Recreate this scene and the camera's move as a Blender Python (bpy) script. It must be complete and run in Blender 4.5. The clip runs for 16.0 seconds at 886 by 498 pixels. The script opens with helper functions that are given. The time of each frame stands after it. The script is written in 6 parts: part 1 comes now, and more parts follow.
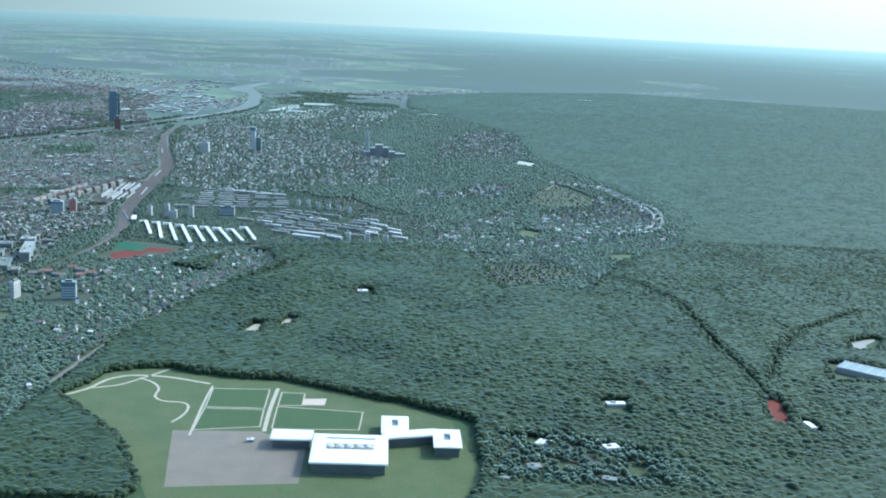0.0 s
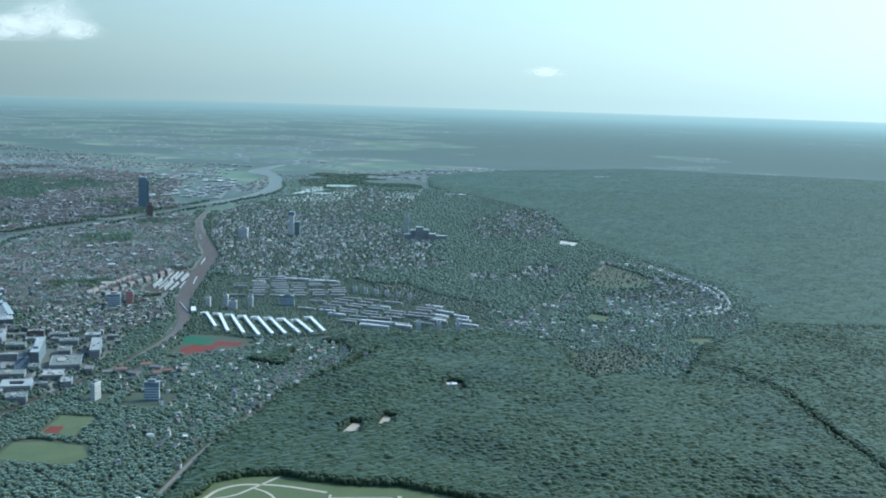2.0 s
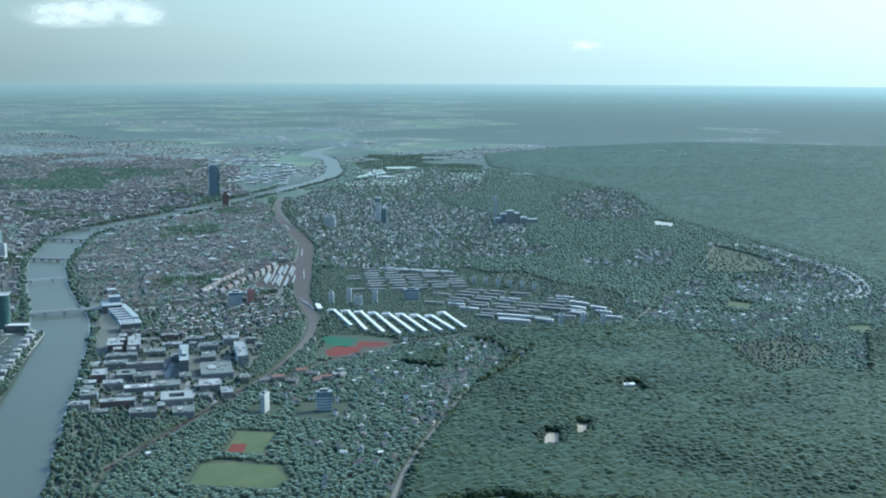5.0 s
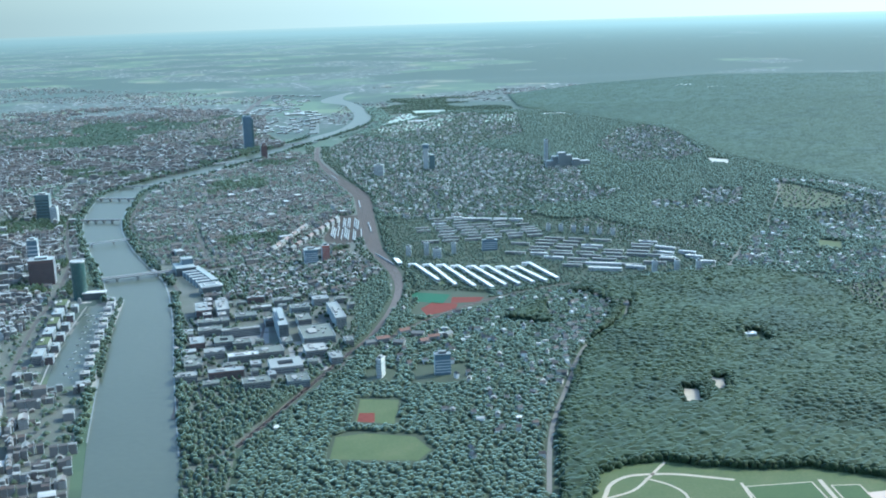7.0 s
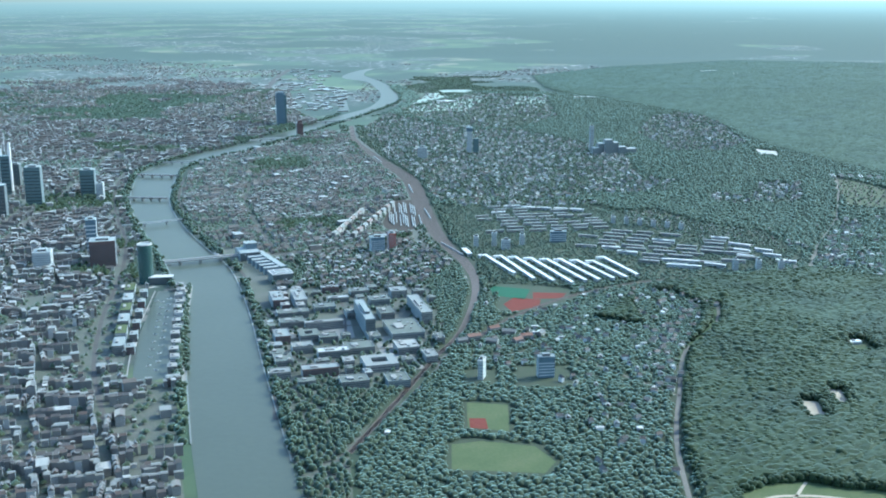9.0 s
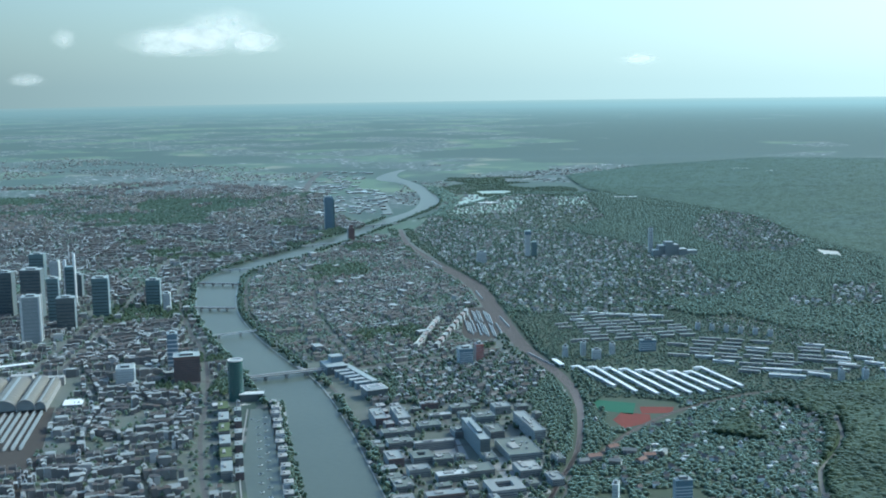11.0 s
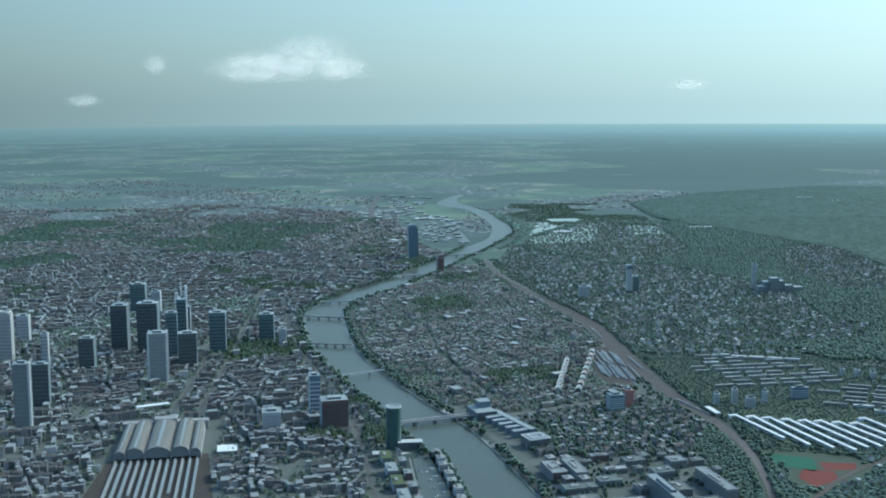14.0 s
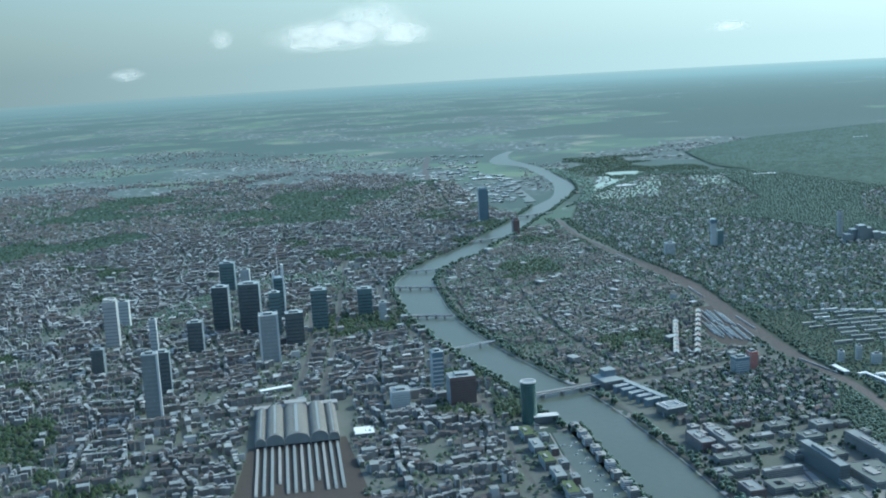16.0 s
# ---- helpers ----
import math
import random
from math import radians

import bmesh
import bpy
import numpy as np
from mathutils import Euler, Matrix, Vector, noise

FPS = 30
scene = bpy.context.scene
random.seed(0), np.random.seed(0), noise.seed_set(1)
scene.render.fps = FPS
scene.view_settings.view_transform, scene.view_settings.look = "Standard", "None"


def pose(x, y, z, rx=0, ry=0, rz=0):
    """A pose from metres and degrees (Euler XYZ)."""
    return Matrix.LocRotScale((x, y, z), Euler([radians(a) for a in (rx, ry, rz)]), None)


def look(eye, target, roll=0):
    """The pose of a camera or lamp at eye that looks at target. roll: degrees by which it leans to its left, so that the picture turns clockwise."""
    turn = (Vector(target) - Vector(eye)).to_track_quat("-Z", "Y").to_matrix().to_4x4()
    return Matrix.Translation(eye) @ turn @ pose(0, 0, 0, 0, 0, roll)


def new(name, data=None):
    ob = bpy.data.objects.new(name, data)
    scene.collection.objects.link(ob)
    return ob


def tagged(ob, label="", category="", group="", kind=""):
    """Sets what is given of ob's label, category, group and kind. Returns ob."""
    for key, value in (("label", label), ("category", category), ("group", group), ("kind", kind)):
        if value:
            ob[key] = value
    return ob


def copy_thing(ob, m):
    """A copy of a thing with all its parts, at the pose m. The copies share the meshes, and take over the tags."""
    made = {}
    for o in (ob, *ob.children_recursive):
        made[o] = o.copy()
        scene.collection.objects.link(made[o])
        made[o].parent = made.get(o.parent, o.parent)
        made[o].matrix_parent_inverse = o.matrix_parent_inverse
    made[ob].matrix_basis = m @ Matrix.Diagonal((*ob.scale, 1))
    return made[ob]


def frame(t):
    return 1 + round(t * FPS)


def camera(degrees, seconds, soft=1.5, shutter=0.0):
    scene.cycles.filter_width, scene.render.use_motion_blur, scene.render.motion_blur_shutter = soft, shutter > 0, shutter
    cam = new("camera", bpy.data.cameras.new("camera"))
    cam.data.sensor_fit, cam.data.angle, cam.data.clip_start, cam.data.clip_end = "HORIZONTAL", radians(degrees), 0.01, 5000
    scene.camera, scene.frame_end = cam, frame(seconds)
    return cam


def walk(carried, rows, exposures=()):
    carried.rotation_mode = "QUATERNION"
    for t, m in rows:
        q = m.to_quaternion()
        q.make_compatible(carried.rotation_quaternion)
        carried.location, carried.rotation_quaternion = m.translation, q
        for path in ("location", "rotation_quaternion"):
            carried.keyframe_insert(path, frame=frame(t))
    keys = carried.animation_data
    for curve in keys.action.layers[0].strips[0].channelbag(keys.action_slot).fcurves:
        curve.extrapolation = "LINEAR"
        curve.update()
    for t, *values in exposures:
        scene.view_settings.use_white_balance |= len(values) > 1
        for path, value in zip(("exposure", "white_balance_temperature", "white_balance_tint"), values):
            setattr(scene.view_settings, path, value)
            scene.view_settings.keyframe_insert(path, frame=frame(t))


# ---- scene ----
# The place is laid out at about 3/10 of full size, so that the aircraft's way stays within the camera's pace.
cam = camera(44.0, 16.0, soft=2.0)
PATH = [
    (0, 0.00, 0.00, 194.32, 0.017, -11.893, 2.834),
    (0.5, -16.87, 6.78, 194.43, 0.080, -11.686, -0.615),
    (1, -33.57, 13.88, 194.72, 0.444, -10.953, -0.653),
    (1.5, -50.17, 21.12, 195.24, -0.378, -8.923, -0.498),
    (2, -66.70, 28.27, 196.01, -0.144, -7.928, 1.787),
    (2.5, -83.37, 35.11, 196.78, -0.194, -7.533, 0.990),
    (3, -99.99, 42.00, 197.65, 0.284, -7.734, 0.972),
    (3.5, -116.88, 49.44, 198.37, 0.594, -7.825, 0.753),
    (6, -203.65, 90.25, 201.06, 0.865, -11.082, -0.233),
    (6.5, -220.59, 98.45, 201.72, 1.673, -12.008, -0.804),
    (7, -237.19, 106.28, 202.50, 0.621, -12.297, -1.780),
    (7.5, -253.41, 113.56, 203.53, 0.392, -12.795, -2.598),
    (8, -269.23, 120.20, 205.05, -0.046, -13.693, 0.622),
    (10.5, -347.29, 149.57, 215.47, 0.596, -11.567, -1.368),
    (11, -363.58, 154.84, 216.56, 0.581, -8.537, -0.779),
    (11.5, -380.21, 159.77, 217.60, 0.663, -6.121, -1.214),
    (12, -397.00, 164.32, 219.19, 0.698, -6.032, -1.052),
    (12.5, -413.75, 168.69, 221.29, 0.777, -5.301, -0.558),
    (13, -430.41, 172.94, 223.71, 0.823, -4.568, -1.894),
    (13.5, -447.19, 177.31, 226.96, 1.078, -5.814, 0.738),
    (14, -464.35, 180.91, 230.41, 1.511, -7.535, -0.224),
    (14.5, -481.23, 183.32, 233.58, 2.243, -7.107, -1.713),
    (15, -498.24, 184.94, 237.15, 2.388, -8.012, -1.753),
    (15.5, -515.29, 186.30, 241.38, 2.533, -8.694, -2.324),
    (16, -532.03, 187.62, 245.84, 2.972, -9.933, -3.218),
]
EXPO = [(t, e + 0.84, 5720, -5 if t < 9 else -8) for t, e in ((0, 0.4), (0.5, 0.3), (1.0, 0.38), (1.5, 0.16), (2.0, 0.06), (3.5, 0.0), (6.0, 0.35), (7.5, 0.55), (8.0, 0.55), (10.5, 0.4), (11.0, 0.05), (11.5, -0.3), (12.0, -0.4), (13.0, -0.6), (13.5, -0.5), (14.0, -0.25), (15.0, -0.2), (16.0, 0.0))]
walk(cam, [(t, pose(x, y, z, 90 + pitch, 0, yaw) @ pose(0, 0, 0, 0, 0, roll)) for t, x, y, z, yaw, pitch, roll in PATH],
     EXPO)

# ---- world and sun ----
SUN_AZ, SUN_EL = 62.0, 38.0          # degrees clockwise from +y, and above the horizon
world = bpy.data.worlds.new("world")
scene.world = world
world.use_nodes = True
wn = world.node_tree
sky = wn.nodes.new("ShaderNodeTexSky")
sky.sky_type = "NISHITA"
sky.sun_disc = False
sky.sun_elevation = radians(SUN_EL)
sky.sun_rotation = radians(SUN_AZ)
sky.altitude, sky.air_density, sky.dust_density, sky.ozone_density = 600, 1.0, 2.8, 2.4
# haze whitens the sky towards the skyline, most of all below the sun
tc = wn.nodes.new("ShaderNodeTexCoord")
xyz = wn.nodes.new("ShaderNodeSeparateXYZ")
wn.links.new(tc.outputs["Generated"], xyz.inputs[0])
low = wn.nodes.new("ShaderNodeMapRange")
low.interpolation_type = "SMOOTHSTEP"
for i, v in ((1, -0.02), (2, 0.40), (3, 0.85), (4, 0.0)):
    low.inputs[i].default_value = v
wn.links.new(xyz.outputs[2], low.inputs[0])
dot = wn.nodes.new("ShaderNodeVectorMath")
dot.operation = "DOT_PRODUCT"
dot.inputs[1].default_value = (math.sin(radians(SUN_AZ)), math.cos(radians(SUN_AZ)), 0.0)
wn.links.new(tc.outputs["Generated"], dot.inputs[0])
side = wn.nodes.new("ShaderNodeMapRange")
for i, v in ((1, -0.3), (2, 0.9), (3, 0.12), (4, 1.28)):
    side.inputs[i].default_value = v
wn.links.new(dot.outputs["Value"], side.inputs[0])
pale = wn.nodes.new("ShaderNodeVectorMath")
pale.operation = "SCALE"
pale.inputs[0].default_value = (2.34, 3.02, 3.28)
wn.links.new(side.outputs[0], pale.inputs["Scale"])
hazy = wn.nodes.new("ShaderNodeMix")
hazy.data_type = "RGBA"
wn.links.new(low.outputs[0], hazy.inputs[0])
wn.links.new(sky.outputs[0], hazy.inputs[6])
wn.links.new(pale.outputs[0], hazy.inputs[7])
wn.links.new(hazy.outputs[2], wn.nodes["Background"].inputs[0])
wn.nodes["Background"].inputs[1].default_value = 0.15
sun = new("sun", bpy.data.lights.new("sun", "SUN"))
sun.data.energy, sun.data.angle, sun.data.color = 1.5, radians(5), (1.0, 0.92, 0.79)
sun_from = Vector((math.sin(radians(SUN_AZ)) * math.cos(radians(SUN_EL)), math.cos(radians(SUN_AZ)) * math.cos(radians(SUN_EL)), math.sin(radians(SUN_EL))))
sun.matrix_world = look(sun_from * 3000, (0, 0, 0))


# ---- materials ----
HAZE_SHEEN, FLAT_HAZE_SHEEN = 1.0, 0.42          # sheen standing in for haze: on leaves and roofs, and on bare ground


def mat(name, ramp, scale=0.2, rough=0.8, fine=3.0, island=False, sheen=HAZE_SHEEN, bump=0.0, spec=0.25, metal=0.0, mixed=0.5, tint=(0.82, 0.97, 0.98)):
    """A surface whose colour runs over a ramp of colours: by broad and fine noise, or piece by piece."""
    m = bpy.data.materials.new(name)
    m.use_nodes = True
    t = m.node_tree
    b = t.nodes["Principled BSDF"]
    geo = t.nodes.new("ShaderNodeNewGeometry")
    big = t.nodes.new("ShaderNodeTexNoise")
    big.inputs["Scale"].default_value, big.inputs["Detail"].default_value = scale, 5
    small = t.nodes.new("ShaderNodeTexNoise")
    small.inputs["Scale"].default_value, small.inputs["Detail"].default_value = scale * fine * 4, 4
    for n in (big, small):
        t.links.new(geo.outputs["Position"], n.inputs["Vector"])
    mix = t.nodes.new("ShaderNodeMix")
    mix.inputs[0].default_value = mixed
    if island:
        each, plus, part_of = t.nodes.new("ShaderNodeObjectInfo"), t.nodes.new("ShaderNodeMath"), t.nodes.new("ShaderNodeMath")
        part_of.operation = "FRACT"
        t.links.new(geo.outputs["Random Per Island"], plus.inputs[0])
        t.links.new(each.outputs["Random"], plus.inputs[1])
        t.links.new(plus.outputs[0], part_of.inputs[0])
        t.links.new(part_of.outputs[0], mix.inputs[2])
        mix.inputs[0].default_value = 0.2
    else:
        t.links.new(big.outputs[0], mix.inputs[2])
    t.links.new(small.outputs[0], mix.inputs[3])
    cr = t.nodes.new("ShaderNodeValToRGB")
    el = cr.color_ramp.elements
    lo, hi = (0.05, 0.88) if island else (0.32, 0.68)
    while len(el) < len(ramp):
        el.new(0.5)
    for i, c in enumerate(ramp):
        el[i].position, el[i].color = lo + (hi - lo) * i / max(1, len(ramp) - 1), (*c, 1)
    t.links.new(mix.outputs[0], cr.inputs[0])
    t.links.new(cr.outputs[0], b.inputs["Base Color"])
    b.inputs["Roughness"].default_value = rough
    b.inputs["Specular IOR Level"].default_value = spec
    b.inputs["Metallic"].default_value = metal
    # tinted sheen imitates distance haze, palest at grazing views
    b.inputs["Sheen Weight"].default_value = sheen
    b.inputs["Sheen Roughness"].default_value = 0.42
    b.inputs["Sheen Tint"].default_value = (*tint, 1)
    if bump:
        bp = t.nodes.new("ShaderNodeBump")
        bp.inputs["Strength"].default_value, bp.inputs["Distance"].default_value = bump, 1.0
        t.links.new(small.outputs[0], bp.inputs["Height"])
        t.links.new(bp.outputs[0], b.inputs["Normal"])
    return m


CITY_GROUND = mat("city_ground", [(0.085, 0.096, 0.074), (0.115, 0.118, 0.106), (0.074, 0.092, 0.062), (0.135, 0.135, 0.124)], 0.05, fine=4, sheen=0.28)
FOREST_FLOOR = mat("forest_floor", [(0.03, 0.06, 0.025), (0.05, 0.09, 0.035), (0.04, 0.07, 0.03)], 0.02, sheen=0.1)
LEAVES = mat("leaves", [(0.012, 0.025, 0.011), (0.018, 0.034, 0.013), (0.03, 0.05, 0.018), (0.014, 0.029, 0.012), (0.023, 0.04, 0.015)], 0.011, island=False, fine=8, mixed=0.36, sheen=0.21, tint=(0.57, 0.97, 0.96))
CROWN = mat("crown_leaves", [(0.038, 0.056, 0.034), (0.046, 0.066, 0.038), (0.054, 0.075, 0.043)], 0.05, island=True, sheen=0.66, tint=(0.62, 0.98, 0.94))
GRASS = mat("grass", [(0.065, 0.1, 0.04), (0.085, 0.12, 0.048), (0.12, 0.135, 0.065)], 0.06, sheen=0.1)
WATER = mat("water", [(0.078, 0.098, 0.076), (0.094, 0.115, 0.09)], 0.02, rough=0.3, sheen=0, spec=0.24, bump=0.05)
WALLS = mat("plaster", [(0.15, 0.147, 0.137), (0.175, 0.17, 0.157), (0.205, 0.2, 0.185), (0.165, 0.146, 0.134), (0.235, 0.228, 0.214), (0.19, 0.184, 0.17), (0.46, 0.45, 0.43)], 0.3, island=True, tint=(0.86, 0.97, 0.97))
ROOFS = mat("roof_tiles", [(0.096, 0.094, 0.094), (0.107, 0.105, 0.104), (0.118, 0.098, 0.089), (0.1, 0.1, 0.103), (0.115, 0.11, 0.106), (0.132, 0.098, 0.085), (0.104, 0.102, 0.1), (0.17, 0.166, 0.16)], 0.3, island=True, tint=(0.86, 0.97, 0.97))
FLATS = mat("flat_roof", [(0.104, 0.104, 0.102), (0.12, 0.12, 0.116), (0.138, 0.138, 0.132), (0.112, 0.11, 0.105), (0.15, 0.145, 0.138), (0.128, 0.126, 0.12), (0.36, 0.36, 0.345)], 0.3, island=True, tint=(0.86, 0.97, 0.97))
WHITE = mat("white_roof", [(0.72, 0.72, 0.7), (0.85, 0.85, 0.83)], 0.3)
PALE_ROOF = mat("pale_flat_roof", [(0.2, 0.2, 0.19), (0.3, 0.3, 0.29), (0.6, 0.6, 0.58), (0.24, 0.22, 0.2)], 0.3, island=True)
RAIL = mat("ballast", [(0.05, 0.041, 0.034), (0.07, 0.06, 0.05), (0.042, 0.036, 0.031)], 0.2, sheen=0.05)
ROAD = mat("asphalt", [(0.09, 0.09, 0.088), (0.13, 0.127, 0.122)], 0.3, sheen=0.08)
STEEL = mat("rail_steel", [(0.12, 0.10, 0.09), (0.18, 0.16, 0.15)], 0.4, rough=0.6, sheen=0.05)
PALE_ROAD = mat("pale_gravel", [(0.15, 0.15, 0.135), (0.22, 0.21, 0.19)], 0.3, sheen=0.08)
GARDEN = mat("garden_ground", [(0.036, 0.056, 0.032), (0.05, 0.07, 0.04), (0.062, 0.072, 0.05)], 0.08, sheen=0.12)
SAND = mat("sandy_earth", [(0.34, 0.27, 0.19), (0.45, 0.37, 0.27)], 0.2)


# ---- building helpers ----
def mesh_of(name, verts, faces, mats, index=None):
    me = bpy.data.meshes.new(name)
    me.from_pydata([tuple(v) for v in verts], [], faces)
    for m in mats:
        me.materials.append(m)
    if index is not None:
        me.polygons.foreach_set("material_index", index)
    me.update()
    return me


def inside(poly, x, y):
    """Which of the places x, y lie inside the outline."""
    x, y = np.asarray(x, float), np.asarray(y, float)
    hit = np.zeros(x.shape, bool)
    n = len(poly)
    for i in range(n):
        (x1, y1), (x2, y2) = poly[i], poly[(i + 1) % n]
        if y1 != y2:
            cross = ((y1 > y) != (y2 > y)) & (x < (x2 - x1) * (y - y1) / (y2 - y1) + x1)
            hit ^= cross
    return hit


def smooth_line(points, step=12.0):
    """A Catmull-Rom line through the points."""
    p = [np.array(q, float) for q in points]
    p = [2 * p[0] - p[1]] + p + [2 * p[-1] - p[-2]]
    out = []
    for a, b, c, d in zip(p, p[1:], p[2:], p[3:]):
        n = max(2, int(np.linalg.norm(c - b) / step))
        for k in range(n):
            t = k / n
            out.append(0.5 * (2 * b + (c - a) * t + (2 * a - 5 * b + 4 * c - d) * t * t + (3 * b - a - 3 * c + d) * t ** 3))
    out.append(p[-2])
    return out


def strip(name, line, widths, z, material, label, category, kind="structure", step=12.0):
    """A band along a line, with its width at each of the line's points."""
    pts = smooth_line([(*q, w) for q, w in zip(line, widths if hasattr(widths, "__len__") else [widths] * len(line))], step)
    verts, faces = [], []
    for i, q in enumerate(pts):
        d = (pts[min(i + 1, len(pts) - 1)] - pts[max(i - 1, 0)])[:2]
        nrm = np.array((-d[1], d[0])) / (np.linalg.norm(d) + 1e-9) * q[2] / 2
        verts += [(q[0] + nrm[0], q[1] + nrm[1], z), (q[0] - nrm[0], q[1] - nrm[1], z)]
        if i:
            faces.append((2 * i - 2, 2 * i - 1, 2 * i + 1, 2 * i))
    return tagged(new(name, mesh_of(name, verts, faces, [material])), label, category, kind=kind)


def sheet(name, outline, z, material, label, category, kind="structure"):
    bm = bmesh.new()
    f = bm.faces.new([bm.verts.new((x, y, z)) for x, y in outline])
    if f.normal.z < 0 or sum(a[0] * b[1] - a[1] * b[0] for a, b in zip(outline, outline[1:] + outline[:1])) < 0:
        f.normal_flip()
    bmesh.ops.triangulate(bm, faces=bm.faces[:])
    me = bpy.data.meshes.new(name)
    bm.to_mesh(me)
    bm.free()
    me.materials.append(material)
    return tagged(new(name, me), label, category, kind=kind)


# ---- the plan, in outlines ----
RIVER_L = [(-380, 470), (-420, 610), (-446, 713), (-463, 786), (-482, 867), (-500, 905), (-524, 970), (-551, 1033), (-587, 1120), (-617, 1210), (-640, 1310), (-648, 1375), (-640, 1434), (-626, 1485), (-606, 1540), (-568, 1622), (-557, 1679),
           (-533, 1740), (-493, 1863), (-473, 1945), (-440, 2045), (-428, 2159), (-428, 2275), (-439, 2378), (-452, 2459), (-472, 2570), (-502, 2626), (-534, 2670), (-545, 2753), (-526, 2888), (-496, 2985)]
RIVER_R = [(-482, 2978), (-499, 2876), (-494, 2753), (-464, 2650), (-432, 2529), (-408, 2427), (-394, 2298), (-391, 2169), (-405, 2069), (-430, 1970), (-453, 1880), (-477, 1810), (-506, 1693), (-538, 1612), (-559, 1535), (-580, 1500), (-602, 1448), (-608, 1390), (-597, 1310),
           (-575, 1200), (-540, 1100), (-503, 1016), (-464, 935), (-432, 830), (-403, 715), (-370, 590), (-340, 470)]
RIVER = RIVER_L + RIVER_R
RAILWAY = [(-345, 600), (-324, 672), (-308, 729), (-291, 786), (-280, 875), (-284, 945), (-306, 1040), (-322, 1160), (-340, 1320), (-368, 1420), (-397, 1520), (-428, 1650), (-445, 1801)]
FOREST = [(-205, 400), (-190, 600), (-166, 735), (-150, 780), (-205, 810), (-142, 892), (-24, 932), (19, 905), (60, 800), (110, 790), (150, 900), (235, 1000), (255, 1109), (250, 1205), (205, 1380), (145, 1586), (130, 1918), (40, 2159), (-78, 2328),
          (-100, 2721), (120, 3000), (500, 3240), (1500, 2950), (2900, 1500), (2900, 400)]
MEADOW = [(-188, 520), (-180, 541), (-176, 559), (-162, 568), (-145, 571), (-127, 563), (-105, 559), (-84, 560), (-52, 546), (-20, 532), (8, 512), (22, 450), (10, 400), (-110, 400), (-143, 470)]


CX, CY = -260.0, 90.0
FLAT_TO, RIM, EYE = 3300.0, 4700.0, 212.0
EARTH = 1.85e6                  # the earth's radius at the same scale


def rise(r):
    """The last of the plain climbs to stand where the earth's skyline stands."""
    s = np.clip((np.asarray(r, float) - FLAT_TO) / (RIM - FLAT_TO), 0, 1)
    return 146 * s ** 1.7


def true_distance(r):
    """How far the land lies that shows at the rim's distance r."""
    r = np.asarray(r, float)
    down = (EYE - rise(r)) / np.maximum(r, 1.0)
    d = EARTH * (down - np.sqrt(np.maximum(down ** 2 - 2 * EYE / EARTH, 1e-9)))
    return np.where(r <= FLAT_TO, r, np.maximum(d + (FLAT_TO - EARTH * (EYE / FLAT_TO - math.sqrt((EYE / FLAT_TO) ** 2 - 2 * EYE / EARTH))), r))


NA = 240


def disc(rings, middle):
    """Rings of land round the middle, with the place on the map that each corner stands for."""
    verts, plan, faces = [], [], []
    for r in rings:
        d = float(true_distance(r))
        for k in range(NA):
            a = 2 * math.pi * k / NA
            verts.append((CX + r * math.sin(a), CY + r * math.cos(a), float(rise(r))))
            plan.append((CX + d * math.sin(a), CY + d * math.cos(a), d))
    for i in range(len(rings) - 1):
        for k in range(NA):
            a, b = i * NA + k, i * NA + (k + 1) % NA
            faces.append((a, b, b + NA, a + NA))
    if middle:
        verts.append((CX, CY, 0.0))
        plan.append((CX, CY, 0.0))
        faces += [(len(verts) - 1, (k + 1) % NA, k) for k in range(NA)]
    return verts, faces, plan




def node(tree, kind, **values):
    n = tree.nodes.new(kind)
    for k, v in values.items():
        n.inputs[k].default_value = v
    return n


def ramp(tree, source, stops, sharp=False):
    cr = tree.nodes.new("ShaderNodeValToRGB")
    if sharp:
        cr.color_ramp.interpolation = "CONSTANT"
    el = cr.color_ramp.elements
    while len(el) < len(stops):
        el.new(0.5)
    for e, (p, c) in zip(el, stops):
        e.position, e.color = p, (*c, 1)
    tree.links.new(source, cr.inputs[0])
    return cr


def blend(tree, fac, a, b):
    m = tree.nodes.new("ShaderNodeMix")
    m.data_type = "RGBA"
    tree.links.new(fac, m.inputs[0])
    tree.links.new(a, m.inputs[6])
    tree.links.new(b, m.inputs[7])
    return m.outputs[2]


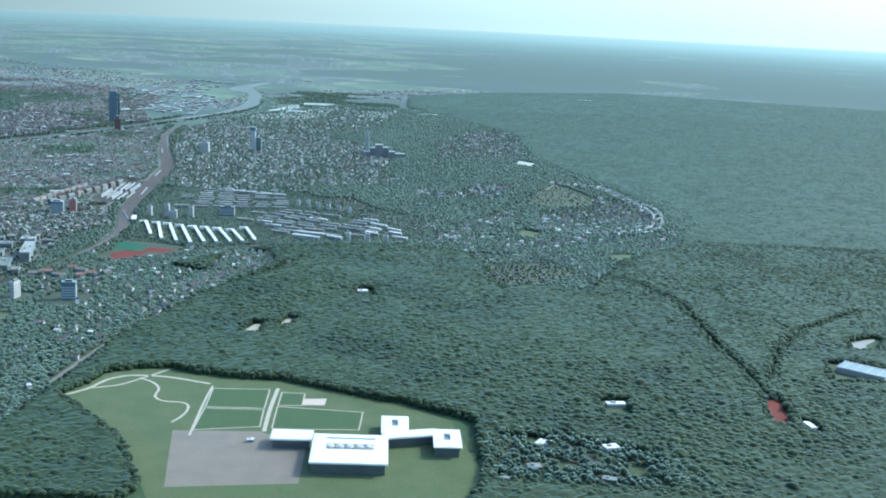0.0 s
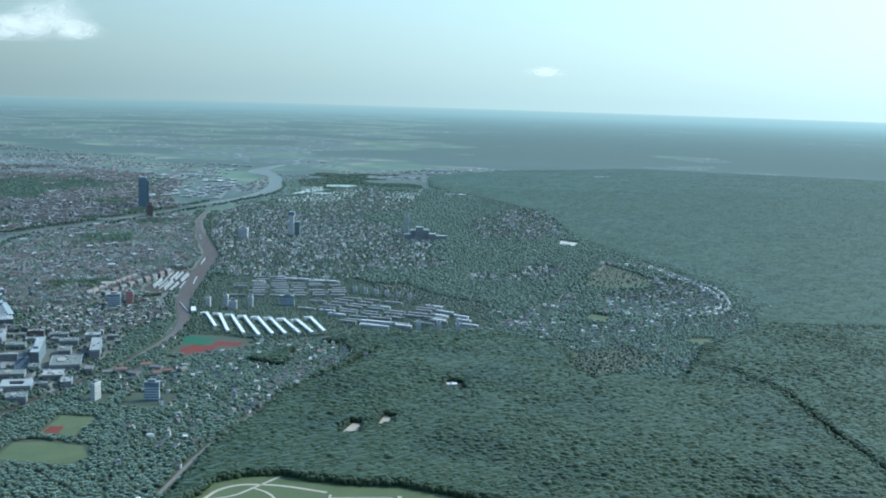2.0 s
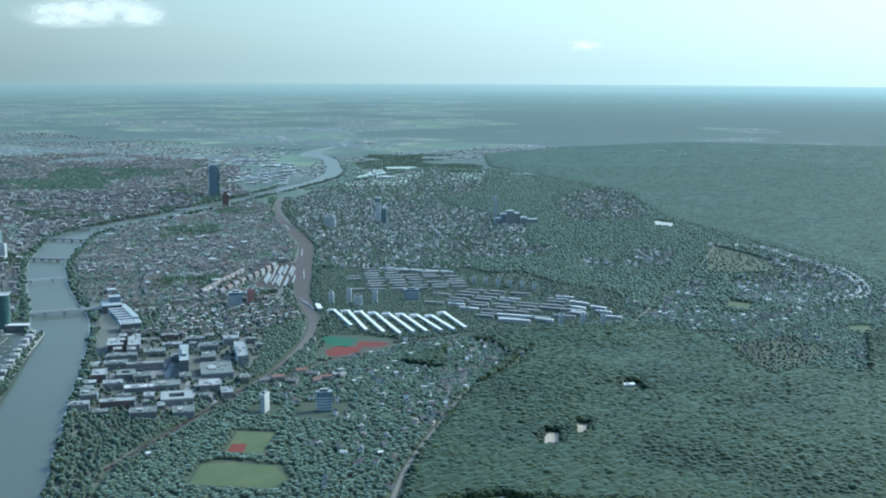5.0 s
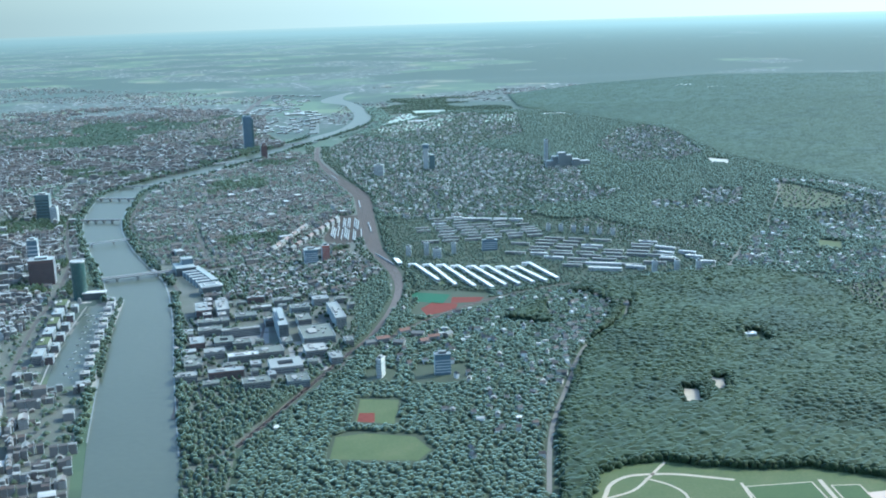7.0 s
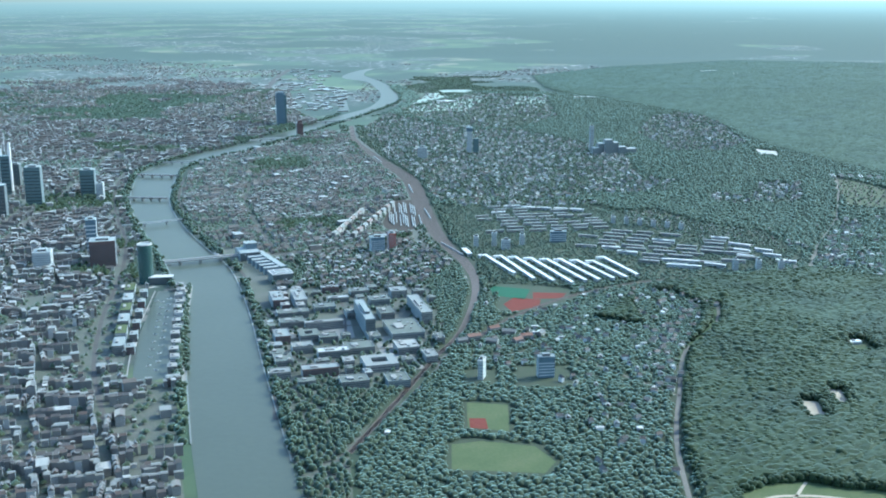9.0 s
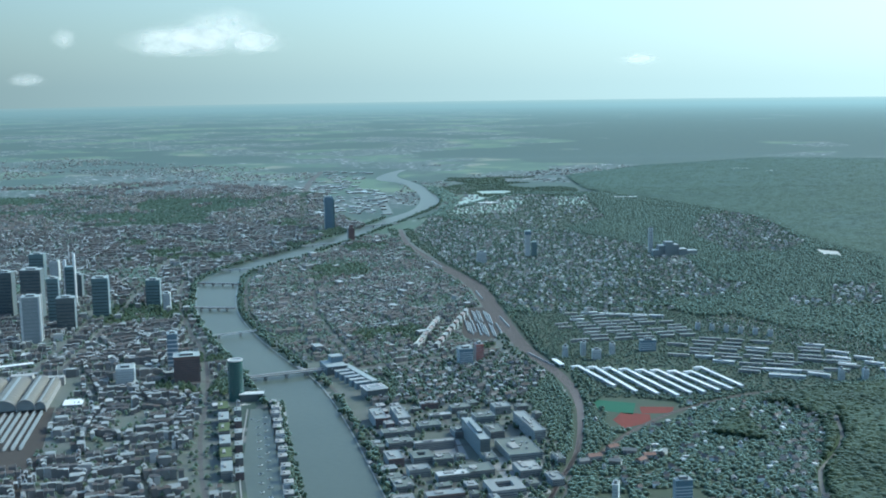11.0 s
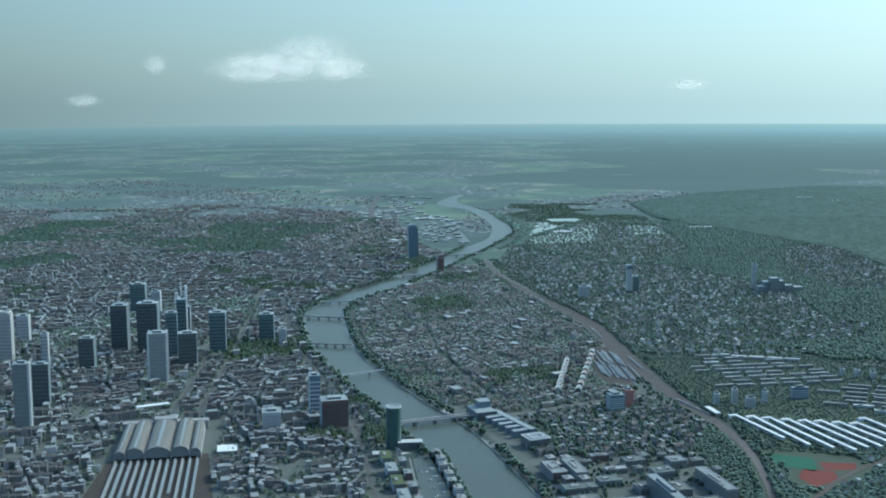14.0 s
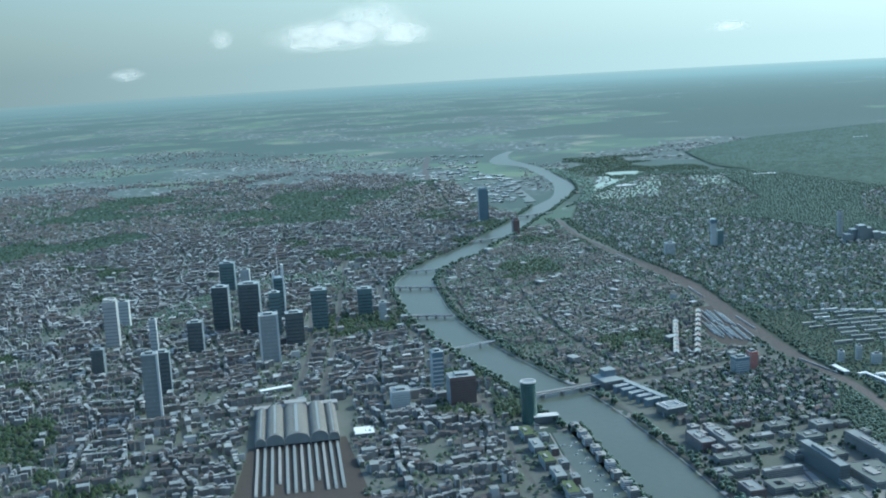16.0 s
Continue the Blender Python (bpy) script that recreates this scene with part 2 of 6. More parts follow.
def plain_material(name, glow):
    """A patchwork of fields, woods and built-up land; on the far backdrop, haze is painted in as emission."""
    m = bpy.data.materials.new(name)
    m.use_nodes = True
    t = m.node_tree
    at = t.nodes.new("ShaderNodeAttribute")
    at.attribute_name = "plan"
    place = at.outputs["Vector"]
    xyz = t.nodes.new("ShaderNodeSeparateXYZ")
    t.links.new(place, xyz.inputs[0])
    flat = t.nodes.new("ShaderNodeCombineXYZ")
    t.links.new(xyz.outputs[0], flat.inputs[0])
    t.links.new(xyz.outputs[1], flat.inputs[1])
    fields = node(t, "ShaderNodeTexVoronoi", Scale=0.013)
    plots = node(t, "ShaderNodeTexVoronoi", Scale=0.11)
    town = node(t, "ShaderNodeTexNoise", Scale=0.0026, Detail=5.0)
    wood = node(t, "ShaderNodeTexNoise", Scale=0.0019, Detail=6.0)
    fine = node(t, "ShaderNodeTexNoise", Scale=0.05, Detail=6.0, Roughness=0.65)
    for n in (fields, plots, town, wood, fine):
        t.links.new(flat.outputs[0], n.inputs["Vector"])
    sep, sep2 = t.nodes.new("ShaderNodeSeparateColor"), t.nodes.new("ShaderNodeSeparateColor")
    t.links.new(fields.outputs["Color"], sep.inputs[0])
    t.links.new(plots.outputs["Color"], sep2.inputs[0])
    c_field = ramp(t, sep.outputs[0], [(0.0, (0.05, 0.09, 0.045)), (0.3, (0.08, 0.13, 0.06)), (0.55, (0.12, 0.165, 0.075)), (0.75, (0.06, 0.1, 0.05)), (0.9, (0.2, 0.19, 0.125))], True)
    c_town = ramp(t, sep2.outputs[0], [(0.0, (0.03, 0.05, 0.035)), (0.5, (0.05, 0.06, 0.05)), (0.72, (0.10, 0.10, 0.095)), (0.88, (0.17, 0.165, 0.155)), (0.96, (0.5, 0.49, 0.47))], True)
    c_wood = ramp(t, fine.outputs[0], [(0.3, (0.016, 0.034, 0.02)), (0.7, (0.034, 0.055, 0.028))])
    f_town = ramp(t, town.outputs[0], [(0.46, (0, 0, 0)), (0.5, (1, 1, 1))])
    # the great woods lie to the south
    south = node(t, "ShaderNodeMapRange")
    for k, v in ((1, -300.0), (2, 500.0), (3, 0.0), (4, 0.16)):
        south.inputs[k].default_value = v
    t.links.new(xyz.outputs[0], south.inputs[0])
    more = t.nodes.new("ShaderNodeMath")
    t.links.new(wood.outputs[0], more.inputs[0])
    t.links.new(south.outputs[0], more.inputs[1])
    f_wood = ramp(t, more.outputs[0], [(0.5, (0, 0, 0)), (0.54, (1, 1, 1))])
    c1 = blend(t, f_town.outputs[0], c_field.outputs[0], c_town.outputs[0])
    c2 = blend(t, f_wood.outputs[0], c1, c_wood.outputs[0])
    b = t.nodes["Principled BSDF"]
    t.links.new(c2, b.inputs["Base Color"])
    b.inputs["Roughness"].default_value = 0.9
    b.inputs["Specular IOR Level"].default_value = 0.3
    # sheen on the plain also imitates haze
    b.inputs["Sheen Weight"].default_value = 0.25
    b.inputs["Sheen Roughness"].default_value = 0.4
    b.inputs["Sheen Tint"].default_value = (0.74, 0.97, 1.0, 1)
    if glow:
        # haze painted as emission, growing with the distance the land stands for
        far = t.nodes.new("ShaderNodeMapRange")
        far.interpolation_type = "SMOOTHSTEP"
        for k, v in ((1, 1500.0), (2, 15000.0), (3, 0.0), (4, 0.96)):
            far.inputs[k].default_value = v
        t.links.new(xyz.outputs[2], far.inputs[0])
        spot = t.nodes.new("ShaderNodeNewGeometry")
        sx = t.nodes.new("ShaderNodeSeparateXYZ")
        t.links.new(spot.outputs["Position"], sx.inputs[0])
        # the painted haze is brighter on the sun's side
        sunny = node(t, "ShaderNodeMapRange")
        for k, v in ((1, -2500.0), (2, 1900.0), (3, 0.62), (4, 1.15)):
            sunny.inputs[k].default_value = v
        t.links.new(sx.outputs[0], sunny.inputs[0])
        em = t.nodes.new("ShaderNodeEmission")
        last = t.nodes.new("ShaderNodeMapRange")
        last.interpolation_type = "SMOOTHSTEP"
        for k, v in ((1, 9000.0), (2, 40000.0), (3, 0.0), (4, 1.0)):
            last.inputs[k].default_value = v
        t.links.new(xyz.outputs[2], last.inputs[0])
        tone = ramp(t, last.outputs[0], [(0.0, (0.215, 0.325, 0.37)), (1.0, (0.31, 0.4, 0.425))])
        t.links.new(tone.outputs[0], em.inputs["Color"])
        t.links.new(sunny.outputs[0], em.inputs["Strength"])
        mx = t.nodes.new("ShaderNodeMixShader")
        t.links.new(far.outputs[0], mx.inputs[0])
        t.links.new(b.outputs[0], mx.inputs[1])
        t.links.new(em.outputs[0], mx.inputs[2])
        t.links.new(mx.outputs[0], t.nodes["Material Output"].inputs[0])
    return m


PLAIN = plain_material("plain", False)
HAZED_PLAIN = plain_material("hazed_plain", True)


def np_mesh(name, verts, quads=None, tris=None, mats=(), qi=None, ti=None, smooth=False):
    """A mesh from arrays of corners, quads and triangles."""
    me = bpy.data.meshes.new(name)
    verts = np.asarray(verts, np.float32)
    quads = np.zeros((0, 4), np.int32) if quads is None else np.asarray(quads, np.int32)
    tris = np.zeros((0, 3), np.int32) if tris is None else np.asarray(tris, np.int32)
    me.vertices.add(len(verts))
    me.vertices.foreach_set("co", verts.ravel())
    me.loops.add(quads.size + tris.size)
    me.loops.foreach_set("vertex_index", np.concatenate([quads.ravel(), tris.ravel()]))
    n = len(quads) + len(tris)
    me.polygons.add(n)
    me.polygons.foreach_set("loop_start", np.concatenate([np.arange(len(quads)) * 4, quads.size + np.arange(len(tris)) * 3]).astype(np.int32))
    for m in mats:
        me.materials.append(m)
    idx = np.concatenate([np.zeros(len(quads), np.int32) if qi is None else np.asarray(qi, np.int32), np.zeros(len(tris), np.int32) if ti is None else np.asarray(ti, np.int32)])
    me.polygons.foreach_set("material_index", idx)
    me.polygons.foreach_set("use_smooth", np.full(n, smooth))
    me.update(calc_edges=True)
    return me


def part(name, me, parent, label=""):
    o = new(name, me)
    o.parent = parent
    return tagged(o, label) if label else o


def thing(name, x, y, turn, label, category, group="", z=0.0):
    o = new(name)
    o.empty_display_size = 2
    o.matrix_world = pose(x, y, z, 0, 0, turn)
    return tagged(o, label, category, group)


def box_mesh(name, w, d, h, m, x=0.0, y=0.0, z=0.0, bevel=0.0, top=None):
    """A box standing on z, its upper edges chamfered."""
    b = min(bevel, w / 3, d / 3, h / 3)
    tw, td = (w - 2 * b, d - 2 * b) if top is None else top
    rows = [(w, d, 0), (w, d, h - b), (tw, td, h)] if b or top else [(w, d, 0), (w, d, h)]
    v = [(x + sx * a / 2, y + sy * c / 2, z + e) for a, c, e in rows for sx, sy in ((-1, -1), (1, -1), (1, 1), (-1, 1))]
    q = [(4 * i + k, 4 * i + (k + 1) % 4, 4 * i + 4 + (k + 1) % 4, 4 * i + 4 + k) for i in range(len(rows) - 1) for k in range(4)]
    n = len(v)
    q += [(3, 2, 1, 0), (n - 4, n - 3, n - 2, n - 1)]
    return np_mesh(name, v, q, mats=[m])


def gable_mesh(name, w, d, h, m, z, over=0.25, hip=0.0):
    """A pitched roof with its ridge along the longer side w."""
    a, b = w / 2 + over, d / 2 + over
    v = [(-a, -b, z), (a, -b, z), (a, b, z), (-a, b, z), (-a + hip, 0, z + h), (a - hip, 0, z + h)]
    return np_mesh(name, v, [(0, 1, 5, 4), (2, 3, 4, 5), (3, 2, 1, 0)], [(1, 2, 5), (3, 0, 4)], [m])


def clear_of(polys, x, y, gap=0.0):
    """Places that lie in none of the outlines, nor within the gap of one."""
    ok = np.ones(np.shape(x), bool)
    for p in polys:
        for dx, dy in ((0, 0), (gap, 0), (-gap, 0), (0, gap), (0, -gap)):
            ok &= ~inside(p, np.asarray(x) + dx, np.asarray(y) + dy)
    return ok


def band(line, width):
    """The outline of a band along a line."""
    l, r = [], []
    for i, q in enumerate(line):
        d = np.subtract(line[min(i + 1, len(line) - 1)], line[max(i - 1, 0)])
        n = np.array((-d[1], d[0])) / (np.linalg.norm(d) + 1e-9) * width / 2
        l.append((q[0] + n[0], q[1] + n[1]))
        r.append((q[0] - n[0], q[1] - n[1]))
    return l + r[::-1]


def houses_mesh(name, x, y, w, d, h, turn, roof, pitched, mats):
    """Many houses in one mesh: walls and roof of each are loose pieces."""
    n = len(x)
    c, s = np.cos(turn), np.sin(turn)
    sx, sy = np.array([-1, 1, 1, -1]), np.array([-1, -1, 1, 1])
    lx, ly = sx[None] * w[:, None] / 2, sy[None] * d[:, None] / 2
    V = np.zeros((n, 14, 3))
    over = 1 + 0.5 / np.maximum(w, 2)[:, None]
    for k, f, z in ((0, 1.0, np.zeros(n)), (4, 1.0, h), (8, over, h - 0.05)):
        V[:, k:k + 4, 0] = x[:, None] + (lx * c[:, None] - ly * s[:, None]) * f
        V[:, k:k + 4, 1] = y[:, None] + (lx * s[:, None] + ly * c[:, None]) * f
        V[:, k:k + 4, 2] = z[:, None]
    e = w / 2 * 1.02
    flat = ~pitched
    for k, sg in ((12, -1), (13, 1)):
        V[:, k, 0], V[:, k, 1], V[:, k, 2] = x + sg * e * c, y + sg * e * s, h + roof
    V[:, :, 2] += rise(np.hypot(x - CX, y - CY))[:, None]
    base = np.arange(n)[:, None] * 14
    wq = np.concatenate([base + np.array([[a, (a + 1) % 4, 4 + (a + 1) % 4, 4 + a]]) for a in range(4)])
    rq = np.concatenate([base + np.array([[8, 9, 13, 12]]), base + np.array([[10, 11, 12, 13]])])
    rt = np.concatenate([base + np.array([[9, 10, 13]]), base + np.array([[11, 8, 12]])])
    ri = np.where(flat, 2, 1)
    return np_mesh(name, V.reshape(-1, 3), np.concatenate([wq, rq]), rt, mats, np.concatenate([np.zeros(4 * n, int), ri, ri]), np.concatenate([ri, ri]))


def ico():
    """A unit icosahedron."""
    p = (1 + 5 ** 0.5) / 2
    v = np.array([(-1, p, 0), (1, p, 0), (-1, -p, 0), (1, -p, 0), (0, -1, p), (0, 1, p), (0, -1, -p), (0, 1, -p), (p, 0, -1), (p, 0, 1), (-p, 0, -1), (-p, 0, 1)], float)
    f = np.array([(0, 11, 5), (0, 5, 1), (0, 1, 7), (0, 7, 10), (0, 10, 11), (1, 5, 9), (5, 11, 4), (11, 10, 2), (10, 7, 6), (7, 1, 8), (3, 9, 4), (3, 4, 2), (3, 2, 6), (3, 6, 8), (3, 8, 9), (4, 9, 5), (2, 4, 11), (6, 2, 10), (8, 6, 7), (9, 8, 1)])
    return v / np.linalg.norm(v[0]), f


ICO_V, ICO_F = ico()
ICO_F = ICO_F[ICO_V[ICO_F].mean(1)[:, 2] > -0.6]          # the undersides never show


def trees_mesh(name, x, y, size, tall, lumps, material, rng, base=0.0, squash=0.95, uneven=0.28, lift=(0.45, 0.85)):
    """Crowns of many trees: each is a heap of uneven clumps of leaves."""
    n = len(x)
    V, F = [], []
    for k in range(lumps):
        a, r = rng.uniform(0, 2 * np.pi, n), (0 if lumps == 1 else 0.28) * size * rng.uniform(0.5, 1.2, n)
        rad = size * (0.5 if lumps == 1 else 0.36) * rng.uniform(0.8, 1.2, n)
        cz = np.asarray(base) + tall * (0.62 if lumps == 1 else rng.uniform(*lift, n))
        jit = rng.uniform(1 - uneven, 1 + uneven, (n, 12, 1))
        spin = rng.uniform(0, 2 * np.pi, n)
        vx = ICO_V[None, :, 0] * np.cos(spin)[:, None] - ICO_V[None, :, 1] * np.sin(spin)[:, None]
        vy = ICO_V[None, :, 0] * np.sin(spin)[:, None] + ICO_V[None, :, 1] * np.cos(spin)[:, None]
        q = np.stack([vx, vy, np.broadcast_to(ICO_V[None, :, 2], vx.shape)], -1) * jit * rad[:, None, None]
        q[..., 2] *= np.broadcast_to(squash, (n,))[:, None]
        q += np.stack([x + r * np.cos(a), y + r * np.sin(a), np.broadcast_to(cz, (n,))], -1)[:, None, :]
        V.append(q.reshape(-1, 3))
        F.append((ICO_F[None] + (np.arange(n)[:, None, None] + k * n) * 12).reshape(-1, 3))
    return np_mesh(name, np.concatenate(V), None, np.concatenate(F), [material], smooth=True)


def domes_mesh(name, x, y, z, r, h, material, rng, tiers=2):
    """Rounded tops of crowns that stand close: an uneven dome each."""
    n = len(x)
    rings = []
    turn0 = rng.uniform(0, 2 * np.pi, n)
    for k, (f, e) in enumerate(((1.0, -0.55), (0.66, 0.62)) if tiers == 2 else ((1.0, -0.4),)):
        a = turn0[:, None] + (np.arange(6)[None] + 0.5 * k) * np.pi / 3
        rr = r[:, None] * f * rng.uniform(0.78, 1.22, (n, 6))
        rings.append(np.stack([x[:, None] + rr * np.cos(a), y[:, None] + rr * np.sin(a), z[:, None] + h[:, None] * (e + rng.uniform(-0.15, 0.15, (n, 6)))], -1))
    rings.append(np.stack([x + rng.uniform(-0.2, 0.2, n) * r, y + rng.uniform(-0.2, 0.2, n) * r, z + h], -1)[:, None])
    V = np.concatenate(rings, 1)
    top = 6 * tiers
    f = [(6 * (tiers - 1) + k, 6 * (tiers - 1) + (k + 1) % 6, top) for k in range(6)]
    if tiers == 2:
        f += [(k, (k + 1) % 6, 6 + k) for k in range(6)] + [((k + 1) % 6, 6 + (k + 1) % 6, 6 + k) for k in range(6)]
    F = np.array(f)[None] + np.arange(n)[:, None, None] * (top + 1)
    return np_mesh(name, V.reshape(-1, 3), None, F.reshape(-1, 3), [material], smooth=True)


def scatter(poly, step, rng, jitter=0.45):
    """Places on a shaken grid within an outline."""
    p = np.array(poly)
    gx, gy = np.meshgrid(np.arange(p[:, 0].min(), p[:, 0].max(), step), np.arange(p[:, 1].min(), p[:, 1].max(), step))
    gx = gx.ravel() + rng.uniform(-jitter, jitter, gx.size) * step
    gy = gy.ravel() + rng.uniform(-jitter, jitter, gy.size) * step
    ok = inside(poly, gx, gy)
    return gx[ok], gy[ok]


def lumpy(x, y, scale, seed=0):
    """Broad uneven patches, about 0 to 1."""
    r = np.random.RandomState(seed)
    grid = r.rand(64, 64)
    out, total = 0.0, 0.0
    for k, weight in ((1.0, 1.0), (2.3, 0.6), (4.9, 0.35)):
        u, v = np.asarray(x) * scale * k * 0.45 + 7 * k, np.asarray(y) * scale * k * 0.45 + 3 * k
        i, j = np.floor(u).astype(int), np.floor(v).astype(int)
        f, g = u - i, v - j
        f, g = f * f * (3 - 2 * f), g * g * (3 - 2 * g)
        a = grid[i % 64, j % 64] * (1 - f) + grid[(i + 1) % 64, j % 64] * f
        b = grid[i % 64, (j + 1) % 64] * (1 - f) + grid[(i + 1) % 64, (j + 1) % 64] * f
        out, total = out + weight * (a * (1 - g) + b * g), total + weight
    return np.clip(0.5 + (out / total - 0.5) * 1.7, 0, 1)


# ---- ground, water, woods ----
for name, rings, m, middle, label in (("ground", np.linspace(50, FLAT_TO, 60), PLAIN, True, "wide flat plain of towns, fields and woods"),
                                      ("backdrop", FLAT_TO + (RIM - FLAT_TO) * np.linspace(0, 1, 46), HAZED_PLAIN, False, "hazy plain fading towards the skyline")):
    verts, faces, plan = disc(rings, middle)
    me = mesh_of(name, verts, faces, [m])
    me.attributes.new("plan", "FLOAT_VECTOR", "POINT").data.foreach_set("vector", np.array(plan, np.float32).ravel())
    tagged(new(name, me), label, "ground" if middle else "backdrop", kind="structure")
NORTH = [(-1500, 380), (-372, 400), (-386, 470), (-426, 610), (-446, 690), (-478, 700), (-500, 790), (-512, 880), (-530, 960), (-560, 1035), (-596, 1122), (-626, 1212), (-650, 1312), (-660, 1378), (-650, 1432), (-628, 1495), (-600, 1556), (-572, 1632), (-542, 1742), (-500, 1840), (-560, 2000), (-1000, 2050), (-1500, 1900), (-1900, 1500)]
SOUTH = [(-395, 715), (-424, 830), (-456, 935), (-495, 1016), (-532, 1100), (-567, 1200), (-589, 1310), (-600, 1394), (-590, 1452), (-560, 1500), (-538, 1550), (-510, 1630), (-470, 1740), (-440, 1801), (-420, 1650), (-388, 1520), (-360, 1420), (-342, 1320), (-334, 1160), (-318, 1040), (-292, 945), (-286, 875), (-298, 786), (-315, 729), (-330, 672), (-345, 600), (-330, 480), (-345, 480), (-362, 560), (-395, 690)]
EAST = [(-314, 1040), (-289, 945), (-284, 900), (-295, 795), (-312, 735), (-341, 620), (-336, 500), (-325, 380), (-210, 380), (-190, 600), (-166, 735), (-150, 780), (-205, 810), (-142, 892), (-24, 932), (19, 905), (60, 800), (110, 790), (150, 900), (235, 1000), (255, 1109), (250, 1205), (205, 1380), (145, 1586), (130, 1918), (40, 2159), (-78, 2328), (-250, 2350), (-395, 2010), (-430, 1760), (-380, 1480), (-335, 1320)]
sheet("city_ground", NORTH, 0.02, CITY_GROUND, "built-up ground of streets, yards and gardens by the river", "ground")
sheet("city_ground", SOUTH, 0.02, CITY_GROUND, "dense old quarter's streets and gardens beside the river", "ground")
sheet("city_ground", EAST, 0.028, GARDEN, "gardens and streets of the green suburbs", "ground")


ys = np.linspace(480, 2976, 260)
bl, br = np.array(smooth_line(RIVER_L, 10)), np.array(smooth_line(RIVER_R, 10))[::-1]
wet = np.concatenate([np.c_[np.interp(ys, b[:, 1], b[:, 0]), ys, np.full(260, 0.08)] for b in (bl, br)])
tagged(new("water", np_mesh("water", wet, [(k, 260 + k, 261 + k, k + 1) for k in range(259)], mats=[WATER])), "calm grey-green river winding through the city", "river", kind="structure")
sheet("forest_floor", FOREST, 0.03, FOREST_FLOOR, "dark floor of the city forest", "forest floor")
sheet("meadow", MEADOW, 0.06, GRASS, "mown green meadow with paths beside the forest", "meadow")
BASIN = [(-503, 874), (-494, 876), (-484, 869), (-467, 774), (-452, 700), (-470, 690), (-488, 766)]
sheet("basin", BASIN, 0.09, WATER, "green harbour basin with moored boats", "harbour basin").name = "water"
HARBOURS = [[(-529, 2409), (-502, 2307), (-472, 2059), (-466, 2006), (-482, 2005), (-514, 2256)], [(-527, 2175), (-507, 2056), (-498, 2016), (-517, 2040)]]
for at in HARBOURS:
    sheet("water", at, 0.09, WATER, "far harbour basin between pale sheds", "harbour basin")

rng = np.random.RandomState(3)
RIDES = [[(122, 845), (150, 822), (172, 760), (174, 682), (180, 601), (180, 540)], [(191, 601), (210, 656), (240, 707), (300, 766)]]
ROAD_A = [(-200, 540), (-194, 600), (-187, 638), (-176, 683), (-169, 714), (-160, 745), (-143, 771), (-127, 804), (-118, 840)]
HALL = [(228, 604), (236, 640), (252, 642), (272, 626), (268, 604)]
CLEAR = [[(-122, 652), (-116, 666), (-108, 664), (-112, 650)], [(-102, 668), (-98, 684), (-90, 680), (-95, 668)], [(40, 869), (90, 895), (108, 848), (72, 808), (44, 785), (34, 835)],
         [(-62, 750), (-48, 752), (-47, 766), (-60, 766)], [(143, 912), (145, 932), (165, 939), (160, 917)], [(172, 525), (176, 566), (188, 570), (182, 528)], [(86, 536), (86, 552), (101, 554), (101, 538)],
         [(28, 440), (30, 494), (62, 498), (105, 480), (105, 440)]]
CLEAR_WIDE = [[(x, y - (11 if y < sum(q[1] for q in p) / len(p) else 0)) for x, y in p] for p in (CLEAR[0], CLEAR[1], CLEAR[3], CLEAR[6])]
GLADE = [(-177, 836), (-163, 873), (-142, 874), (-129, 838), (-140, 791), (-154, 761), (-166, 736), (-175, 751)]
HOLES = CLEAR_WIDE + [GLADE, HALL, [(262, 668), (266, 690), (288, 704), (292, 696), (276, 668)], [(186, 518), (186, 536), (194, 536), (194, 516)], MEADOW, band(ROAD_A, 6)] + [band(RIDES[0], 2.4), band(RIDES[1], 2.0)] + CLEAR + [[(-125, 400), (-85, 530), (-20, 535), (20, 510), (22, 440), (10, 400)]]


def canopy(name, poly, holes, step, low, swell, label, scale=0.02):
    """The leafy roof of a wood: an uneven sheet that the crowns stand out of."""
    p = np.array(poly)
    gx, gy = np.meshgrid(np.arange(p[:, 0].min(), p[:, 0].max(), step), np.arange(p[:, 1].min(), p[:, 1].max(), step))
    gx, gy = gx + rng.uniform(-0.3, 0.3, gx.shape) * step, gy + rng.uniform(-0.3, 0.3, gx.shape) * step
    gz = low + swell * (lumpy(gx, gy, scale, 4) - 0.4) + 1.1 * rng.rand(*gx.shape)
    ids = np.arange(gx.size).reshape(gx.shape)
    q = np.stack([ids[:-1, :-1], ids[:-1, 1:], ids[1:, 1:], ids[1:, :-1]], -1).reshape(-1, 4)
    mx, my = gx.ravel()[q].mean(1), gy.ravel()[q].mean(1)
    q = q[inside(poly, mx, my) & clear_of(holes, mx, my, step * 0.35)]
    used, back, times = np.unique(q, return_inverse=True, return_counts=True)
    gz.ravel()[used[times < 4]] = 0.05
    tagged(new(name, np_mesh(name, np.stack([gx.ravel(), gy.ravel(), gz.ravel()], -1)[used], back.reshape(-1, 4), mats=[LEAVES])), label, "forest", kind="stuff")


